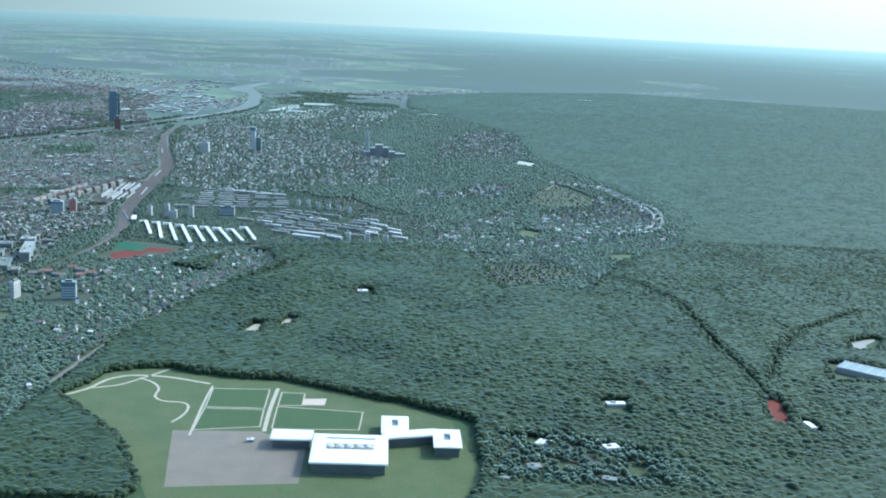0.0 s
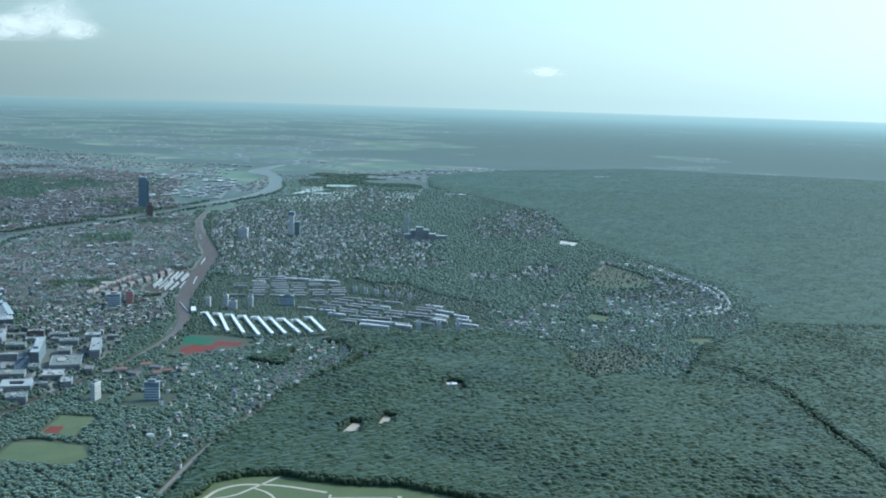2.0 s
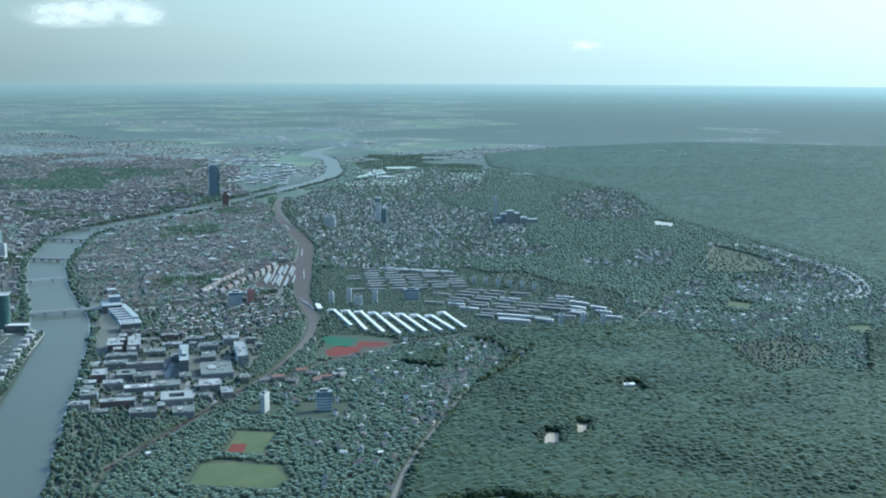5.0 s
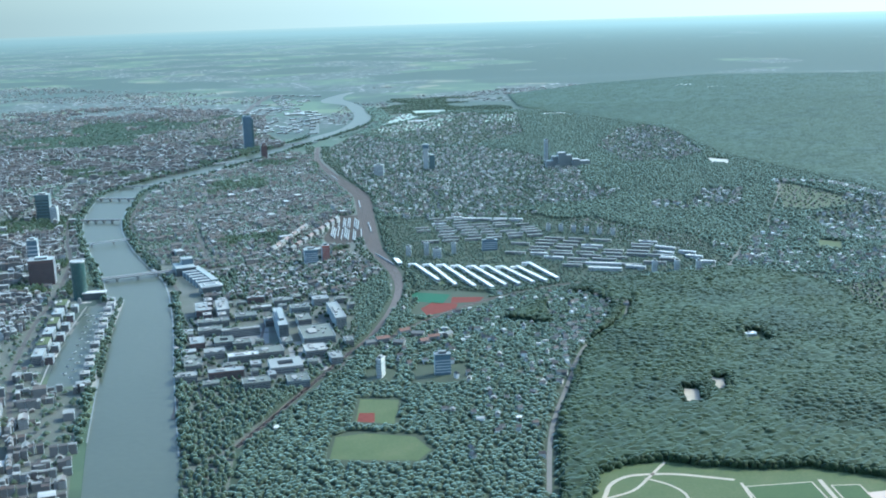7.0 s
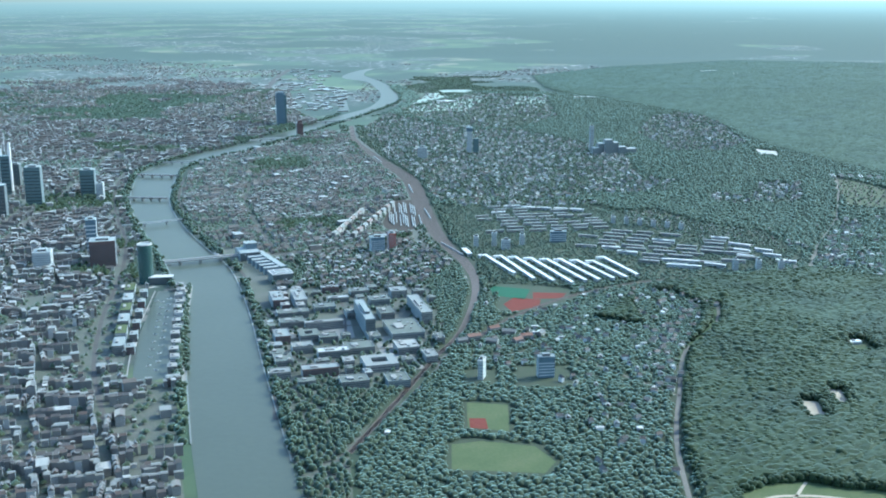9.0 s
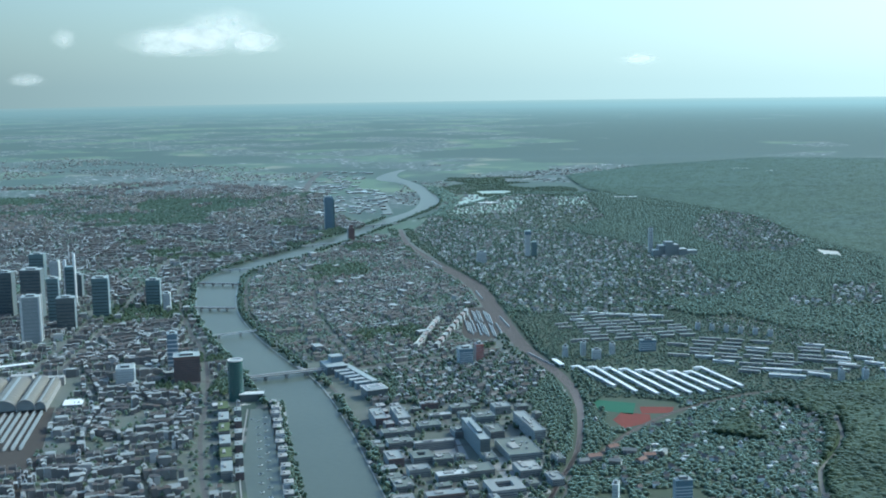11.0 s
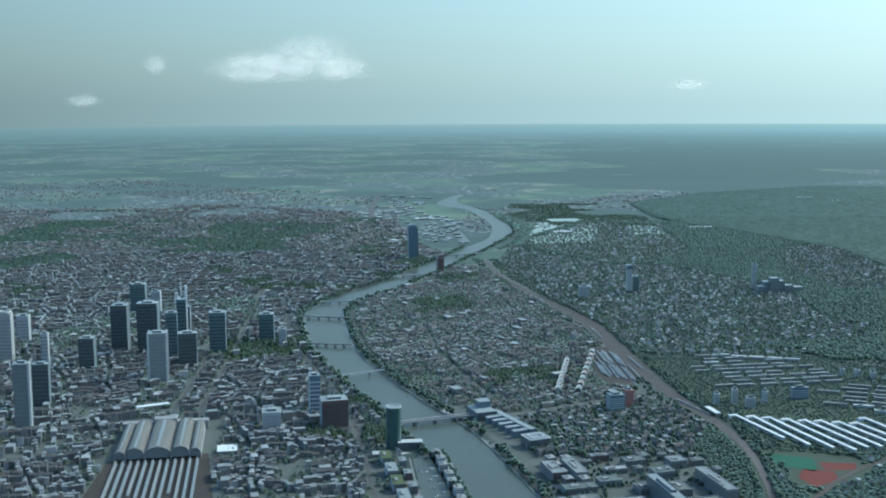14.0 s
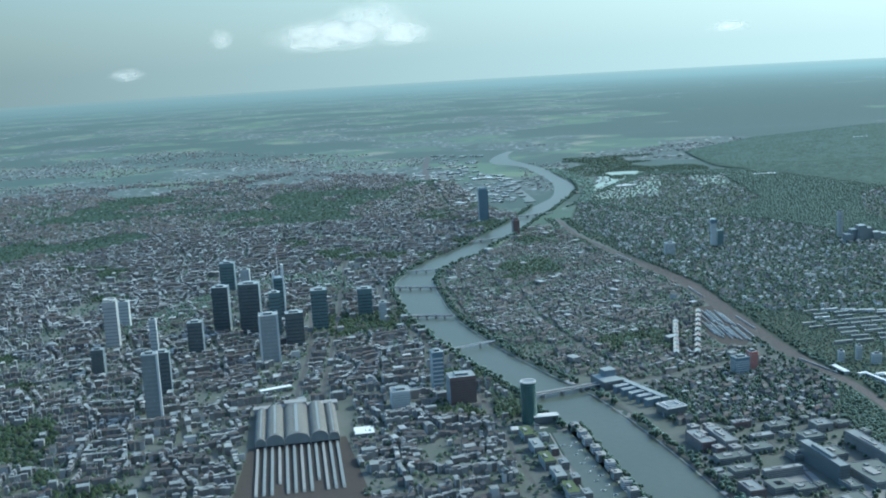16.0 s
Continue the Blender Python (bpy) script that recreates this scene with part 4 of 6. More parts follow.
for poly, step, share, leafy, label in VILLAGES:
    x, y, w, d, h, tu, ro, pi = scatter_houses(poly, step, EXCL, rng, (2.4, 4.4) if step < 10 else (3, 7), (2.0, 3.6), 8, 0.4, share, 0.35)
    tagged(new("town_houses", houses_mesh("town_houses", x, y, w, d, h, tu, ro, pi, VM)), label, "houses", kind="stuff")
    grove("garden trees between suburban houses", poly, step * 0.75, (2.6, 4.8), (1.8, 3.4), leafy, LINES)
x, y, w, d, h, tu, ro, pi = scatter_houses(GLADE, 6.5, [band(ROAD_A, 4)], rng, (2.4, 3.8), (2.0, 3.0), 20, 0.5, 0.34, 0.3)
tagged(new("town_houses", houses_mesh("town_houses", x, y, w, d, h, tu, ro, pi, VM)), "white villas in a leafy glade of the forest", "houses", kind="stuff")
grove("trees between the villas of the glade", GLADE, 3.2, (2.8, 4.6), (1.6, 2.8), 0.9, [band(ROAD_A, 4)])
GARDENS = [[(-136, 1148), (-101, 1159), (-72, 1100), (-43, 1075), (-20, 1059), (-28, 986), (-63, 1018), (-101, 1051), (-129, 1092)], [(111, 1268), (135, 1335), (150, 1304), (166, 1245), (161, 1182), (117, 1163), (87, 1173)]]
SPOTS = [[(41, 1029), (52, 1029), (39, 980), (33, 980)], [(57, 1014), (66, 1000), (59, 980), (51, 993)], [(100, 1560), (124, 1536), (113, 1486), (96, 1512)]]
FLATS_AREA = [[(-178, 1075), (-69, 1040), (-33, 985), (-38, 930), (-150, 926), (-182, 997)], [(-280, 1180), (-150, 1180), (-140, 1050), (-290, 1035)]]
wood = LINES + [v[0] for v in VILLAGES] + GARDENS + SPOTS + FLATS_AREA
canopy("tree_canopy", SUB, wood, 4.0, 0.7, 0.8, "closed crowns of the suburb's woods")
grove("dark woods between the suburban streets", SUB, 4.4, (3.6, 6.2), (2.6, 4.2), 0.9, wood)
grove("trees along the railway and between blocks of flats", [(-292, 1040), (-268, 880), (-140, 892), (-20, 945), (-20, 1060), (-160, 1175), (-320, 1180)], 3.6, (2.0, 3.2), (1.2, 2.0), 0.75, LINES + GROUNDS)
grove("trees between hospital buildings", HOSPITAL, 5.6, (2.4, 4.0), (2.4, 3.6), 0.6, LINES)
grove("trees between railway and river", [(-330, 672), (-345, 600), (-330, 480), (-345, 480), (-362, 560), (-385, 690)], 6.0, (2.6, 4.4), (2.6, 4.4), 0.7, LINES)
for poly in ([(-395, 2050), (-110, 2360), (-120, 2721), (-470, 2700)], [(-1250, 500), (-1250, 1400), (-1050, 1800), (-700, 1900), (-640, 2400), (-1900, 2300)]):
    grove("dark groves between far suburbs", poly, 7, (6, 10), (1.8, 3.2), 0.9, [RIVER], (0.014, 17, 0.4), LEAVES)
grove("street and garden trees of the far city", [(-1250, 500), (-1250, 1400), (-1050, 1800), (-700, 1900), (-560, 1950), (-640, 2400), (-1900, 2300)], 11, (4, 7), (3, 5), 0.8, [RIVER], leaf=LEAVES)
for line, off, label in ((RIVER_L[1:20], 4.2, "row of green trees along the north quay"), (RIVER_R[6:-1], 4.2, "row of green trees along the south quay")):
    pts = np.array(smooth_line(offset_line(line, off), 2.4))[:, :2]
    jitter = rng.normal(0, 1.6, pts.shape)
    qx, qy = (pts + jitter).T
    ok = clear_of([RIVER, BASIN], qx, qy, 0.8) & (rng.rand(len(qx)) < 0.85)
    qx, qy = qx[ok], qy[ok]
    ok = clear_of([keep(*q) for q in LAND], qx, qy)
    qx, qy = qx[ok], qy[ok]
    tagged(new("trees", trees_mesh("trees", qx, qy, rng.uniform(3.2, 4.8, len(qx)), rng.uniform(3.5, 5.5, len(qx)), 3, CROWN, rng)), label, "trees", kind="stuff")
grove("wooded river bend in the distance", [(-430, 1900), (-395, 1990), (-378, 2140), (-395, 2290), (-425, 2500), (-400, 2500), (-350, 2250), (-365, 2000)], 9, (8, 12), (2.5, 4))
# ---- towers and other landmarks ----
GLASS = {
    "slab": mat("grey_facade", [(0.17, 0.19, 0.19), (0.22, 0.24, 0.24)], 0.2, rough=0.35, spec=0.5, sheen=0.6),
    "dark": mat("dark_glass_facade", [(0.08, 0.096, 0.1), (0.11, 0.128, 0.132)], 0.2, rough=0.25, spec=0.6, sheen=0.8),
    "teal": mat("teal_glass_facade", [(0.1, 0.15, 0.155), (0.13, 0.19, 0.195)], 0.2, rough=0.25, spec=0.6, sheen=0.8),
    "pale": mat("pale_facade", [(0.4, 0.41, 0.4), (0.5, 0.51, 0.5)], 0.2, rough=0.6),
    "silver": mat("silver_facade", [(0.24, 0.255, 0.25), (0.31, 0.325, 0.32)], 0.2, rough=0.4, spec=0.6),
    "blue": mat("blue_glass_facade", [(0.09, 0.14, 0.18), (0.13, 0.19, 0.23)], 0.2, rough=0.3, spec=0.6),
    "brown": mat("brown_facade", [(0.12, 0.075, 0.07), (0.17, 0.11, 0.10)], 0.2, rough=0.5),
    "red": mat("red_facade", [(0.35, 0.10, 0.08), (0.42, 0.15, 0.12)], 0.2, rough=0.6),
    "crown": mat("stone_facade", [(0.38, 0.36, 0.34), (0.48, 0.46, 0.44)], 0.2, rough=0.5),
}
BANDS = mat("window_row", [(0.2, 0.22, 0.22), (0.26, 0.28, 0.28)], 0.5, rough=0.3, spec=0.5)
WINDOWS = mat("window_glass", [(0.03, 0.045, 0.055), (0.07, 0.09, 0.10)], 0.5, rough=0.15, spec=0.6)
CONCRETE = mat("concrete", [(0.26, 0.255, 0.24), (0.34, 0.333, 0.316)], 0.3, sheen=FLAT_HAZE_SHEEN)
TRIM = mat("white_trim", [(0.52, 0.525, 0.51), (0.62, 0.62, 0.605)], 0.5, sheen=FLAT_HAZE_SHEEN)
ROOF_GREY = mat("grey_roof", [(0.13, 0.135, 0.135), (0.18, 0.187, 0.187)], 0.4)
ROOF_RED = mat("red_tiles", [(0.17, 0.085, 0.065), (0.22, 0.115, 0.085)], 0.4)
LOOKS = {"slab": "tall grey slab tower with a white edge", "dark": "dark glass office tower with a flat roof", "teal": "teal glass office tower with floor bands", "pale": "pale concrete high-rise block with window bands",
         "silver": "silver office tower with rounded white corners", "blue": "blue-grey glazed block with window bands", "brown": "brown clad office block with a flat roof", "red": "red clad block with window bands", "crown": "stone clad tower with a crowning ring"}


def loop_band(name, w, d, h, z, m, proud=0.12):
    """A band that runs round a building."""
    a, t = proud, 0.3
    v = [(sx * (w / 2 + e), sy * (d / 2 + e), z + k) for e, k in ((a, 0), (a, h), (a - t, h), (a - t, 0)) for sx, sy in ((-1, -1), (1, -1), (1, 1), (-1, 1))]
    q = [(4 * i + k, 4 * i + (k + 1) % 4, 4 * ((i + 1) % 4) + (k + 1) % 4, 4 * ((i + 1) % 4) + k) for i in range(4) for k in range(4)]
    return np_mesh(name, v, q, mats=[m])


def tower(x, y, w, d, h, turn, style):
    o = thing("office_tower" if h > 16 else "apartment_block", x, y, turn, LOOKS[style], "tower" if h > 16 else "apartment block", "city towers" if h > 16 else "apartment blocks")
    part("body", box_mesh("body", w, d, h, GLASS[style], bevel=0.15), o)
    step = 3.2 if h > 25 else 1.7
    n = int((h - 2) / step)
    me = loop_band("window_band", w, d, step * 0.3, 0, BANDS if style in ("slab", "pale", "silver", "crown", "red") else TRIM if style == "blue" else WINDOWS, 0.08)
    for k in range(n):
        b = part("window_band", me, o)
        b.location = (0, 0, 1.4 + k * step)
    part("parapet", loop_band("parapet", w, d, 0.7, h - 0.5, TRIM if style in ("pale", "silver", "slab") else GLASS[style], 0.15), o)
    part("roof_deck", box_mesh("roof_deck", w - 0.5, d - 0.5, 0.1, ROOF_GREY, z=h), o)
    part("plant_room", box_mesh("plant_room", w * 0.5, d * 0.5, 1.6, ROOF_GREY, z=h, bevel=0.1), o)
    if style in ("slab", "silver"):
        for sx in ((1,) if style == "slab" else (-1, 1)):
            for sy in ((-1,) if style == "slab" else (-1, 1)):
                part("corner_shaft", box_mesh("corner_shaft", 1.6, 1.6, h + 0.8, TRIM, x=sx * w / 2, y=sy * d / 2, bevel=0.3), o, "white corner shaft")
    if style == "crown":
        part("crown_ring", ring_mesh("crown_ring", w * 0.42, w * 0.5, 1.6, TRIM, h + 1.0), o, "pale ring on the roof")
    return o


def ring_mesh(name, r0, r1, h, m, z=0.0, n=28, sweep=1.0):
    v, q = [], []
    cnt = n if sweep >= 1 else n + 1
    for k in range(cnt):
        a = 2 * math.pi * sweep * k / n
        for r, e in ((r0, 0), (r1, 0), (r1, h), (r0, h)):
            v.append((r * math.cos(a), r * math.sin(a), z + e))
    for k in range(n):
        i, j = 4 * k, 4 * ((k + 1) % cnt)
        q += [(i + e, j + e, j + (e + 1) % 4, i + (e + 1) % 4) for e in range(4)]
    return np_mesh(name, v, q, mats=[m])


def drum_mesh(name, r, h, m, z=0.0, n=28, top=None):
    top = r if top is None else top
    v = [(rr * math.cos(2 * math.pi * k / n), rr * math.sin(2 * math.pi * k / n), zz) for rr, zz in ((r, z), (top, z + h)) for k in range(n)]
    bm = bmesh.new()
    vs = [bm.verts.new(p) for p in v]
    for k in range(n):
        bm.faces.new((vs[k], vs[(k + 1) % n], vs[n + (k + 1) % n], vs[n + k]))
    bm.faces.new(vs[n:])
    bm.faces.new(vs[:n][::-1])
    me = bpy.data.meshes.new(name)
    bm.to_mesh(me)
    bm.free()
    me.materials.append(m)
    return me


for row in TOWERS:
    tower(*row)

# the round glass tower on the quay
o = thing("round_tower", -517, 897, 0, "round teal glass tower with a pale roof ring", "tower")
part("shaft", drum_mesh("shaft", 5.2, 28.5, mat("green_glass", [(0.03, 0.085, 0.08), (0.045, 0.115, 0.108)], 0.2, rough=0.25, spec=0.6, sheen=0.2)), o)
band_me = ring_mesh("floor_band", 5.15, 5.3, 0.35, WINDOWS)
for k in range(14):
    part("floor_band", band_me, o).location = (0, 0, 1.8 + 1.9 * k)
part("roof_ring", ring_mesh("roof_ring", 4.4, 5.4, 0.8, TRIM, 28.5), o, "pale roof ring")
part("roof_deck", drum_mesh("roof_deck", 4.4, 0.3, ROOF_GREY, 28.4), o)
o = thing("bridge_wing", -506, 896, 8, "white roofed low wing between tower and basin", "building")
part("body", box_mesh("body", 16, 6, 5, GLASS["dark"]), o)
part("roof", box_mesh("roof", 17, 7, 0.5, TRIM, z=5), o, "white flat roof")
o = thing("quay_pavilion", -525, 880, 8, "low triangular pavilion with a pale roof", "building")
part("body", box_mesh("body", 9, 6, 2.4, CONCRETE), o)
part("roof", gable_mesh("roof", 9.5, 6.5, 1.0, TRIM, 2.4), o)

# tower with white cores and a mast
o = thing("mast_tower", -752, 1244, 10, "tall pale tower with twin white cores and a mast", "tower")
part("body", box_mesh("body", 9, 9, 40, GLASS["teal"], bevel=0.3), o)
for sx, hh in ((-4.5, 47), (4.5, 53)):
    part("core", box_mesh("core", 2.2, 5, hh, WHITE, x=sx, bevel=0.3), o, "white core shaft")
part("mast", drum_mesh("mast", 0.55, 20, WHITE, 44, 8, 0.2), o, "slim white mast")
for k in range(10):
    part("floor_band", loop_band("floor_band", 9, 9, 1.2, 3 + k * 3.6, WINDOWS, 0.06), o)

# silo tower on the hill
o = thing("silo_tower", -271, 1518, 0, "slim pale silo tower with a glazed head", "tower")
part("shaft", box_mesh("shaft", 6, 7, 30, GLASS["pale"], bevel=0.4), o)
part("head", box_mesh("head", 8, 8.6, 5, GLASS["blue"], z=29, bevel=0.8), o, "glazed head")
part("side_wing", box_mesh("side_wing", 7, 7, 20, GLASS["teal"], x=8, bevel=0.3), o)

# twin dark slab by the far river and its neighbour
o = thing("slab_tower", -553, 1805, 15, "very tall dark teal slab tower", "tower")
part("slab", box_mesh("slab", 13, 7, 52, GLASS["blue"], top=(11, 4), bevel=6), o)
part("slab", box_mesh("slab", 12, 6, 47, GLASS["teal"], x=4, y=8, top=(11, 4), bevel=5), o)
part("bridge_band", box_mesh("bridge_band", 10, 10, 2, TRIM, x=2, y=4, z=40), o, "bright glazed link")
o = thing("office_tower", -508, 1680, 15, "short dark red tower by the river", "tower", "city towers")
part("body", box_mesh("body", 9, 9, 20, GLASS["brown"], bevel=0.5), o)
part("cap", box_mesh("cap", 6, 6, 4, GLASS["brown"], z=20, bevel=0.5), o)

# ---- station ----
o = thing("station_hall", -676, 901, 11, "great railway station with five glazed barrel vaults", "station")


def vault_mesh(name, w, length, rise_, z, m, thick=0.4, n=14):
    v, q = [], []
    for k in range(n + 1):
        a = math.pi * k / n
        for r, f in ((1.0, 0), (1.0, 1), (1 - thick / w * 2, 1), (1 - thick / w * 2, 0)):
            v.append((-math.cos(a) * w / 2 * r, (f - 0.5) * length, z + math.sin(a) * rise_ * r))
    for k in range(n):
        i, j = 4 * k, 4 * k + 4
        q += [(i + e, i + (e + 1) % 4, j + (e + 1) % 4, j + e) for e in range(4)]
    return np_mesh(name, v, q, mats=[m])


VAULT = mat("vault_roof", [(0.15, 0.145, 0.125), (0.2, 0.195, 0.17)], 0.3, rough=0.7, sheen=0.2)
ws = [7, 12, 17, 12, 7]
x0 = -27.5
for w in ws:
    xc = x0 + w / 2
    v = part("vault", vault_mesh("vault", w * 0.96, 66, 3.2 if w < 10 else 5.0, 4.0, VAULT), o)
    v.location = (xc, 0, 0)
    for f in (-1, 1):
        g_ = part("rib_arch", vault_mesh("rib_arch", w, 0.8, 3.5 if w < 10 else 5.3, 4.0, CONCRETE, 0.5), v, "pale end arch")
        g_.location = (0, f * 33, 0)
    rib = vault_mesh("roof_rib", w * 0.97, 0.35, 3.3 if w < 10 else 5.1, 4.0, CONCRETE, 0.3)
    for j in range(11):
        part("roof_rib", rib, v, "pale arched roof rib").location = (0, -30 + 6 * j, 0)
    for f in (-1, 1):
        n_a, rr = 14, (3.0 if w < 10 else 4.8)
        pts = [(-math.cos(math.pi * a / n_a) * w * 0.46, f * 32.6, 4.0 + math.sin(math.pi * a / n_a) * rr) for a in range(n_a + 1)]
        part("end_glazing", mesh_of("end_glazing", pts + [(w * 0.46, f * 32.6, 1.6), (-w * 0.46, f * 32.6, 1.6)], [tuple(range(n_a + 3))], [GLASS["slab"]]), v, "grey glazed end of the vault")
    r_ = part("skylight", box_mesh("skylight", w * 0.12, 62, 0.4, ROOF_GREY, z=4 + (3.0 if w < 10 else 4.8)), v, "pale ridge skylight")
    part("side_wall", box_mesh("side_wall", 0.6, 66, 4.2, CONCRETE, x=x0), o)
    x0 += w
part("side_wall", box_mesh("side_wall", 0.6, 66, 4.2, CONCRETE, x=x0), o)
part("front_building", box_mesh("front_building", 60, 7, 6.5, CONCRETE, y=37, bevel=0.3), o)
part("portal_block", box_mesh("portal_block", 16, 8, 9, CONCRETE, y=37.5, bevel=0.4), o)
sheet("track_field", [(-702, 866), (-640, 884), (-590, 700), (-680, 660)], 0.12, RAIL, "brown track field before the station", "railway")
ux, uy = math.cos(radians(11)), math.sin(radians(11))
for k in range(12):
    off = -26 + 4.7 * k
    bx, by = -676 + ux * off, 901 + uy * off
    ln = 78 if k not in (3, 8) else 62
    cxp, cyp = bx + uy * (36 + ln / 2), by - ux * (36 + ln / 2)
    p_ = thing("platform_roof", cxp, cyp, 11, "long pale platform canopy on posts", "platform canopy", "station platforms")
    part("canopy", box_mesh("canopy", 1.2, ln, 0.3, CONCRETE if k % 3 == 0 else ROOF_GREY, z=1.5), p_)
    part("platform", box_mesh("platform", 1.9, ln, 0.35, ROOF_GREY), p_)
    for f in range(5):
        part("post", box_mesh("post", 0.25, 0.25, 1.2, STEEL, y=(f - 2) * ln / 5.2, z=0.35), p_)

# ---- bridges ----
def bridge(a, b, w, h, piers, label, deck_m=CONCRETE, thin=False):
    (x1, y1), (x2, y2) = a, b
    ln = math.hypot(x2 - x1, y2 - y1)
    o = thing("bridge", (x1 + x2) / 2, (y1 + y2) / 2, math.degrees(math.atan2(y2 - y1, x2 - x1)), label, "bridge")
    part("deck", box_mesh("deck", ln, w, 0.7 if not thin else 0.4, deck_m, z=h), o)
    part("carriageway", box_mesh("carriageway", ln, w * 0.6, 0.08, ROAD, z=h + (0.7 if not thin else 0.4)), o)
    for s in (-1, 1):
        part("railing", box_mesh("railing", ln, 0.25, 0.5, TRIM, y=s * w / 2, z=h + 0.6), o)
    for k in range(piers):
        part("pier", box_mesh("pier", 1.4, w * 0.9, h + 0.2, CONCRETE, x=(k + 1) / (piers + 1) * ln - ln / 2, bevel=0.2), o)
    return o


bridge((-520, 944), (-462, 969), 6.0, 2.6, 3, "pale road bridge over the river")
bridge((-630, 1212), (-578, 1206), 4.5, 2.4, 5, "stone arch bridge with low piers", GLASS["brown"])
bridge((-652, 1348), (-596, 1338), 4.0, 2.4, 4, "old stone bridge over the river", GLASS["brown"])
bridge((-586, 1076), (-535, 1106), 1.8, 2.8, 2, "slim white footbridge over the river", TRIM, True)
bridge((-640, 1432), (-596, 1440), 3.5, 2.4, 3, "road bridge over the river")
bridge((-570, 1620), (-512, 1650), 4.0, 2.6, 3, "road bridge over the upper river")
bridge((-500, 1822), (-448, 1850), 5.0, 3.0, 3, "railway bridge over the upper river", ROOF_GREY)

# ---- quay walls ----
for line, s in ((RIVER_L[1:13], 1), (RIVER_R[13:-1], 1)):
    strip("quay_wall", line, 0.8, 0.55, ROOF_GREY, "pale stone quay wall along the water", "quay wall", step=8.0)
strip("quay_wall", [(-505, 874), (-490, 768), (-474, 692)], 0.8, 0.5, CONCRETE, "pale basin wall with a mooring walk", "quay wall")

# ---- harbour spit and quay houses ----
spit = sheet("spit", [(-494, 888), (-482, 890), (-462, 784), (-440, 690), (-452, 692), (-468, 774), (-484, 869)], 0.3, CONCRETE, "narrow harbour spit between basin and river", "harbour spit")


def house(kind, x, y, w, d, h, turn, label, group, roof="gable", wall=WALLS, roof_m=None, rh=1.2, extra=True):
    o = thing(kind, x, y, turn, label, "house" if kind == "house" else kind.replace("_", " "), group)
    part("wall", box_mesh("wall", w, d, h, wall), o)
    me = loop_band("window_band", w, d, 0.42, 0, WINDOWS, 0.03)
    for k in range(max(1, int(h / 1.15))):
        part("window_band", me, o).location = (0, 0, 0.45 + 1.1 * k)
    if roof == "gable":
        part("roof", gable_mesh("roof", w, d, rh, roof_m or ROOFS, h), o)
        if extra:
            part("chimney", box_mesh("chimney", 0.35, 0.35, 0.9, CONCRETE, x=w * 0.2, z=h + rh * 0.5), o)
    else:
        part("roof", box_mesh("roof", w + 0.2, d + 0.2, 0.25, roof_m or ROOF_GREY, z=h), o)
        if extra:
            part("roof_box", box_mesh("roof_box", w * 0.25, d * 0.35, 0.8, CONCRETE, x=-w * 0.15, z=h + 0.25, bevel=0.1), o)
    return o


for k in range(13):
    f = k / 12
    house("apartment_house", -488 + 36 * f + (0.6 if k % 2 else -0.4), 878 - 170 * f, 5.2, 6.2, 4.6 + (k % 3) * 0.4, 12, "white cubic apartment house on the harbour spit", "harbour spit houses", "flat", TRIM if k % 2 else WALLS, CONCRETE)
for k in range(6):
    f = k / 5
    house("apartment_house", -520 + 27 * f, 866 - 120 * f, 6.5, 17, 5.6, 12, "long green-roofed apartment house on the quay", "quay houses", "flat", WALLS, GRASS if k % 2 == 0 else ROOF_GREY)
    house("apartment_house", -509 + 24 * f, 860 - 118 * f, 4.6, 8, 4.6, 12, "brick apartment house facing the basin", "quay houses", "flat", GLASS["brown"] if k % 2 else WALLS, ROOF_GREY)

house("shed", -628, 887, 13, 14, 2.6, 11, "wide white shed roof beside the station", "", "flat", CONCRETE, WHITE, extra=False)
house("hall", -708, 990, 25, 5, 3.2, 28, "long pale hall with a white roof by the station square", "", "flat", CONCRETE, WHITE, extra=False)

# boats in the basin
HULL = mat("boat_hull", [(0.7, 0.71, 0.72), (0.82, 0.82, 0.82)], 1.0, rough=0.3)


def hull_mesh():
    v = [(-1.2, -0.35, 0), (0.7, -0.35, 0), (1.5, 0, 0.05), (0.7, 0.35, 0), (-1.2, 0.35, 0)]
    v += [(-1.3, -0.45, 0.4), (0.8, -0.45, 0.45), (1.8, 0, 0.55), (0.8, 0.45, 0.45), (-1.3, 0.45, 0.4)]
    return mesh_of("hull", v, [(4, 3, 2, 1, 0), (5, 6, 7, 8, 9)] + [(k, (k + 1) % 5, 5 + (k + 1) % 5, 5 + k) for k in range(5)], [HULL])


boat = thing("boat", -498, 850, 10, "small white motor boat moored in the basin", "boat", "moored boats", 0.06)
part("hull", hull_mesh(), boat)
part("cabin", box_mesh("cabin", 1.0, 0.6, 0.45, WINDOWS, x=-0.2, z=0.4, bevel=0.1), boat, "dark glazed cabin")
for k in range(1, 22):
    f = k / 21
    side = k % 2
    copy_thing(boat, pose(-497 + 29 * f + (5.5 if side else 0.8), 862 - 150 * f, 0.06, 0, 0, 12 + 30 * ((k * 7) % 3 - 1)))

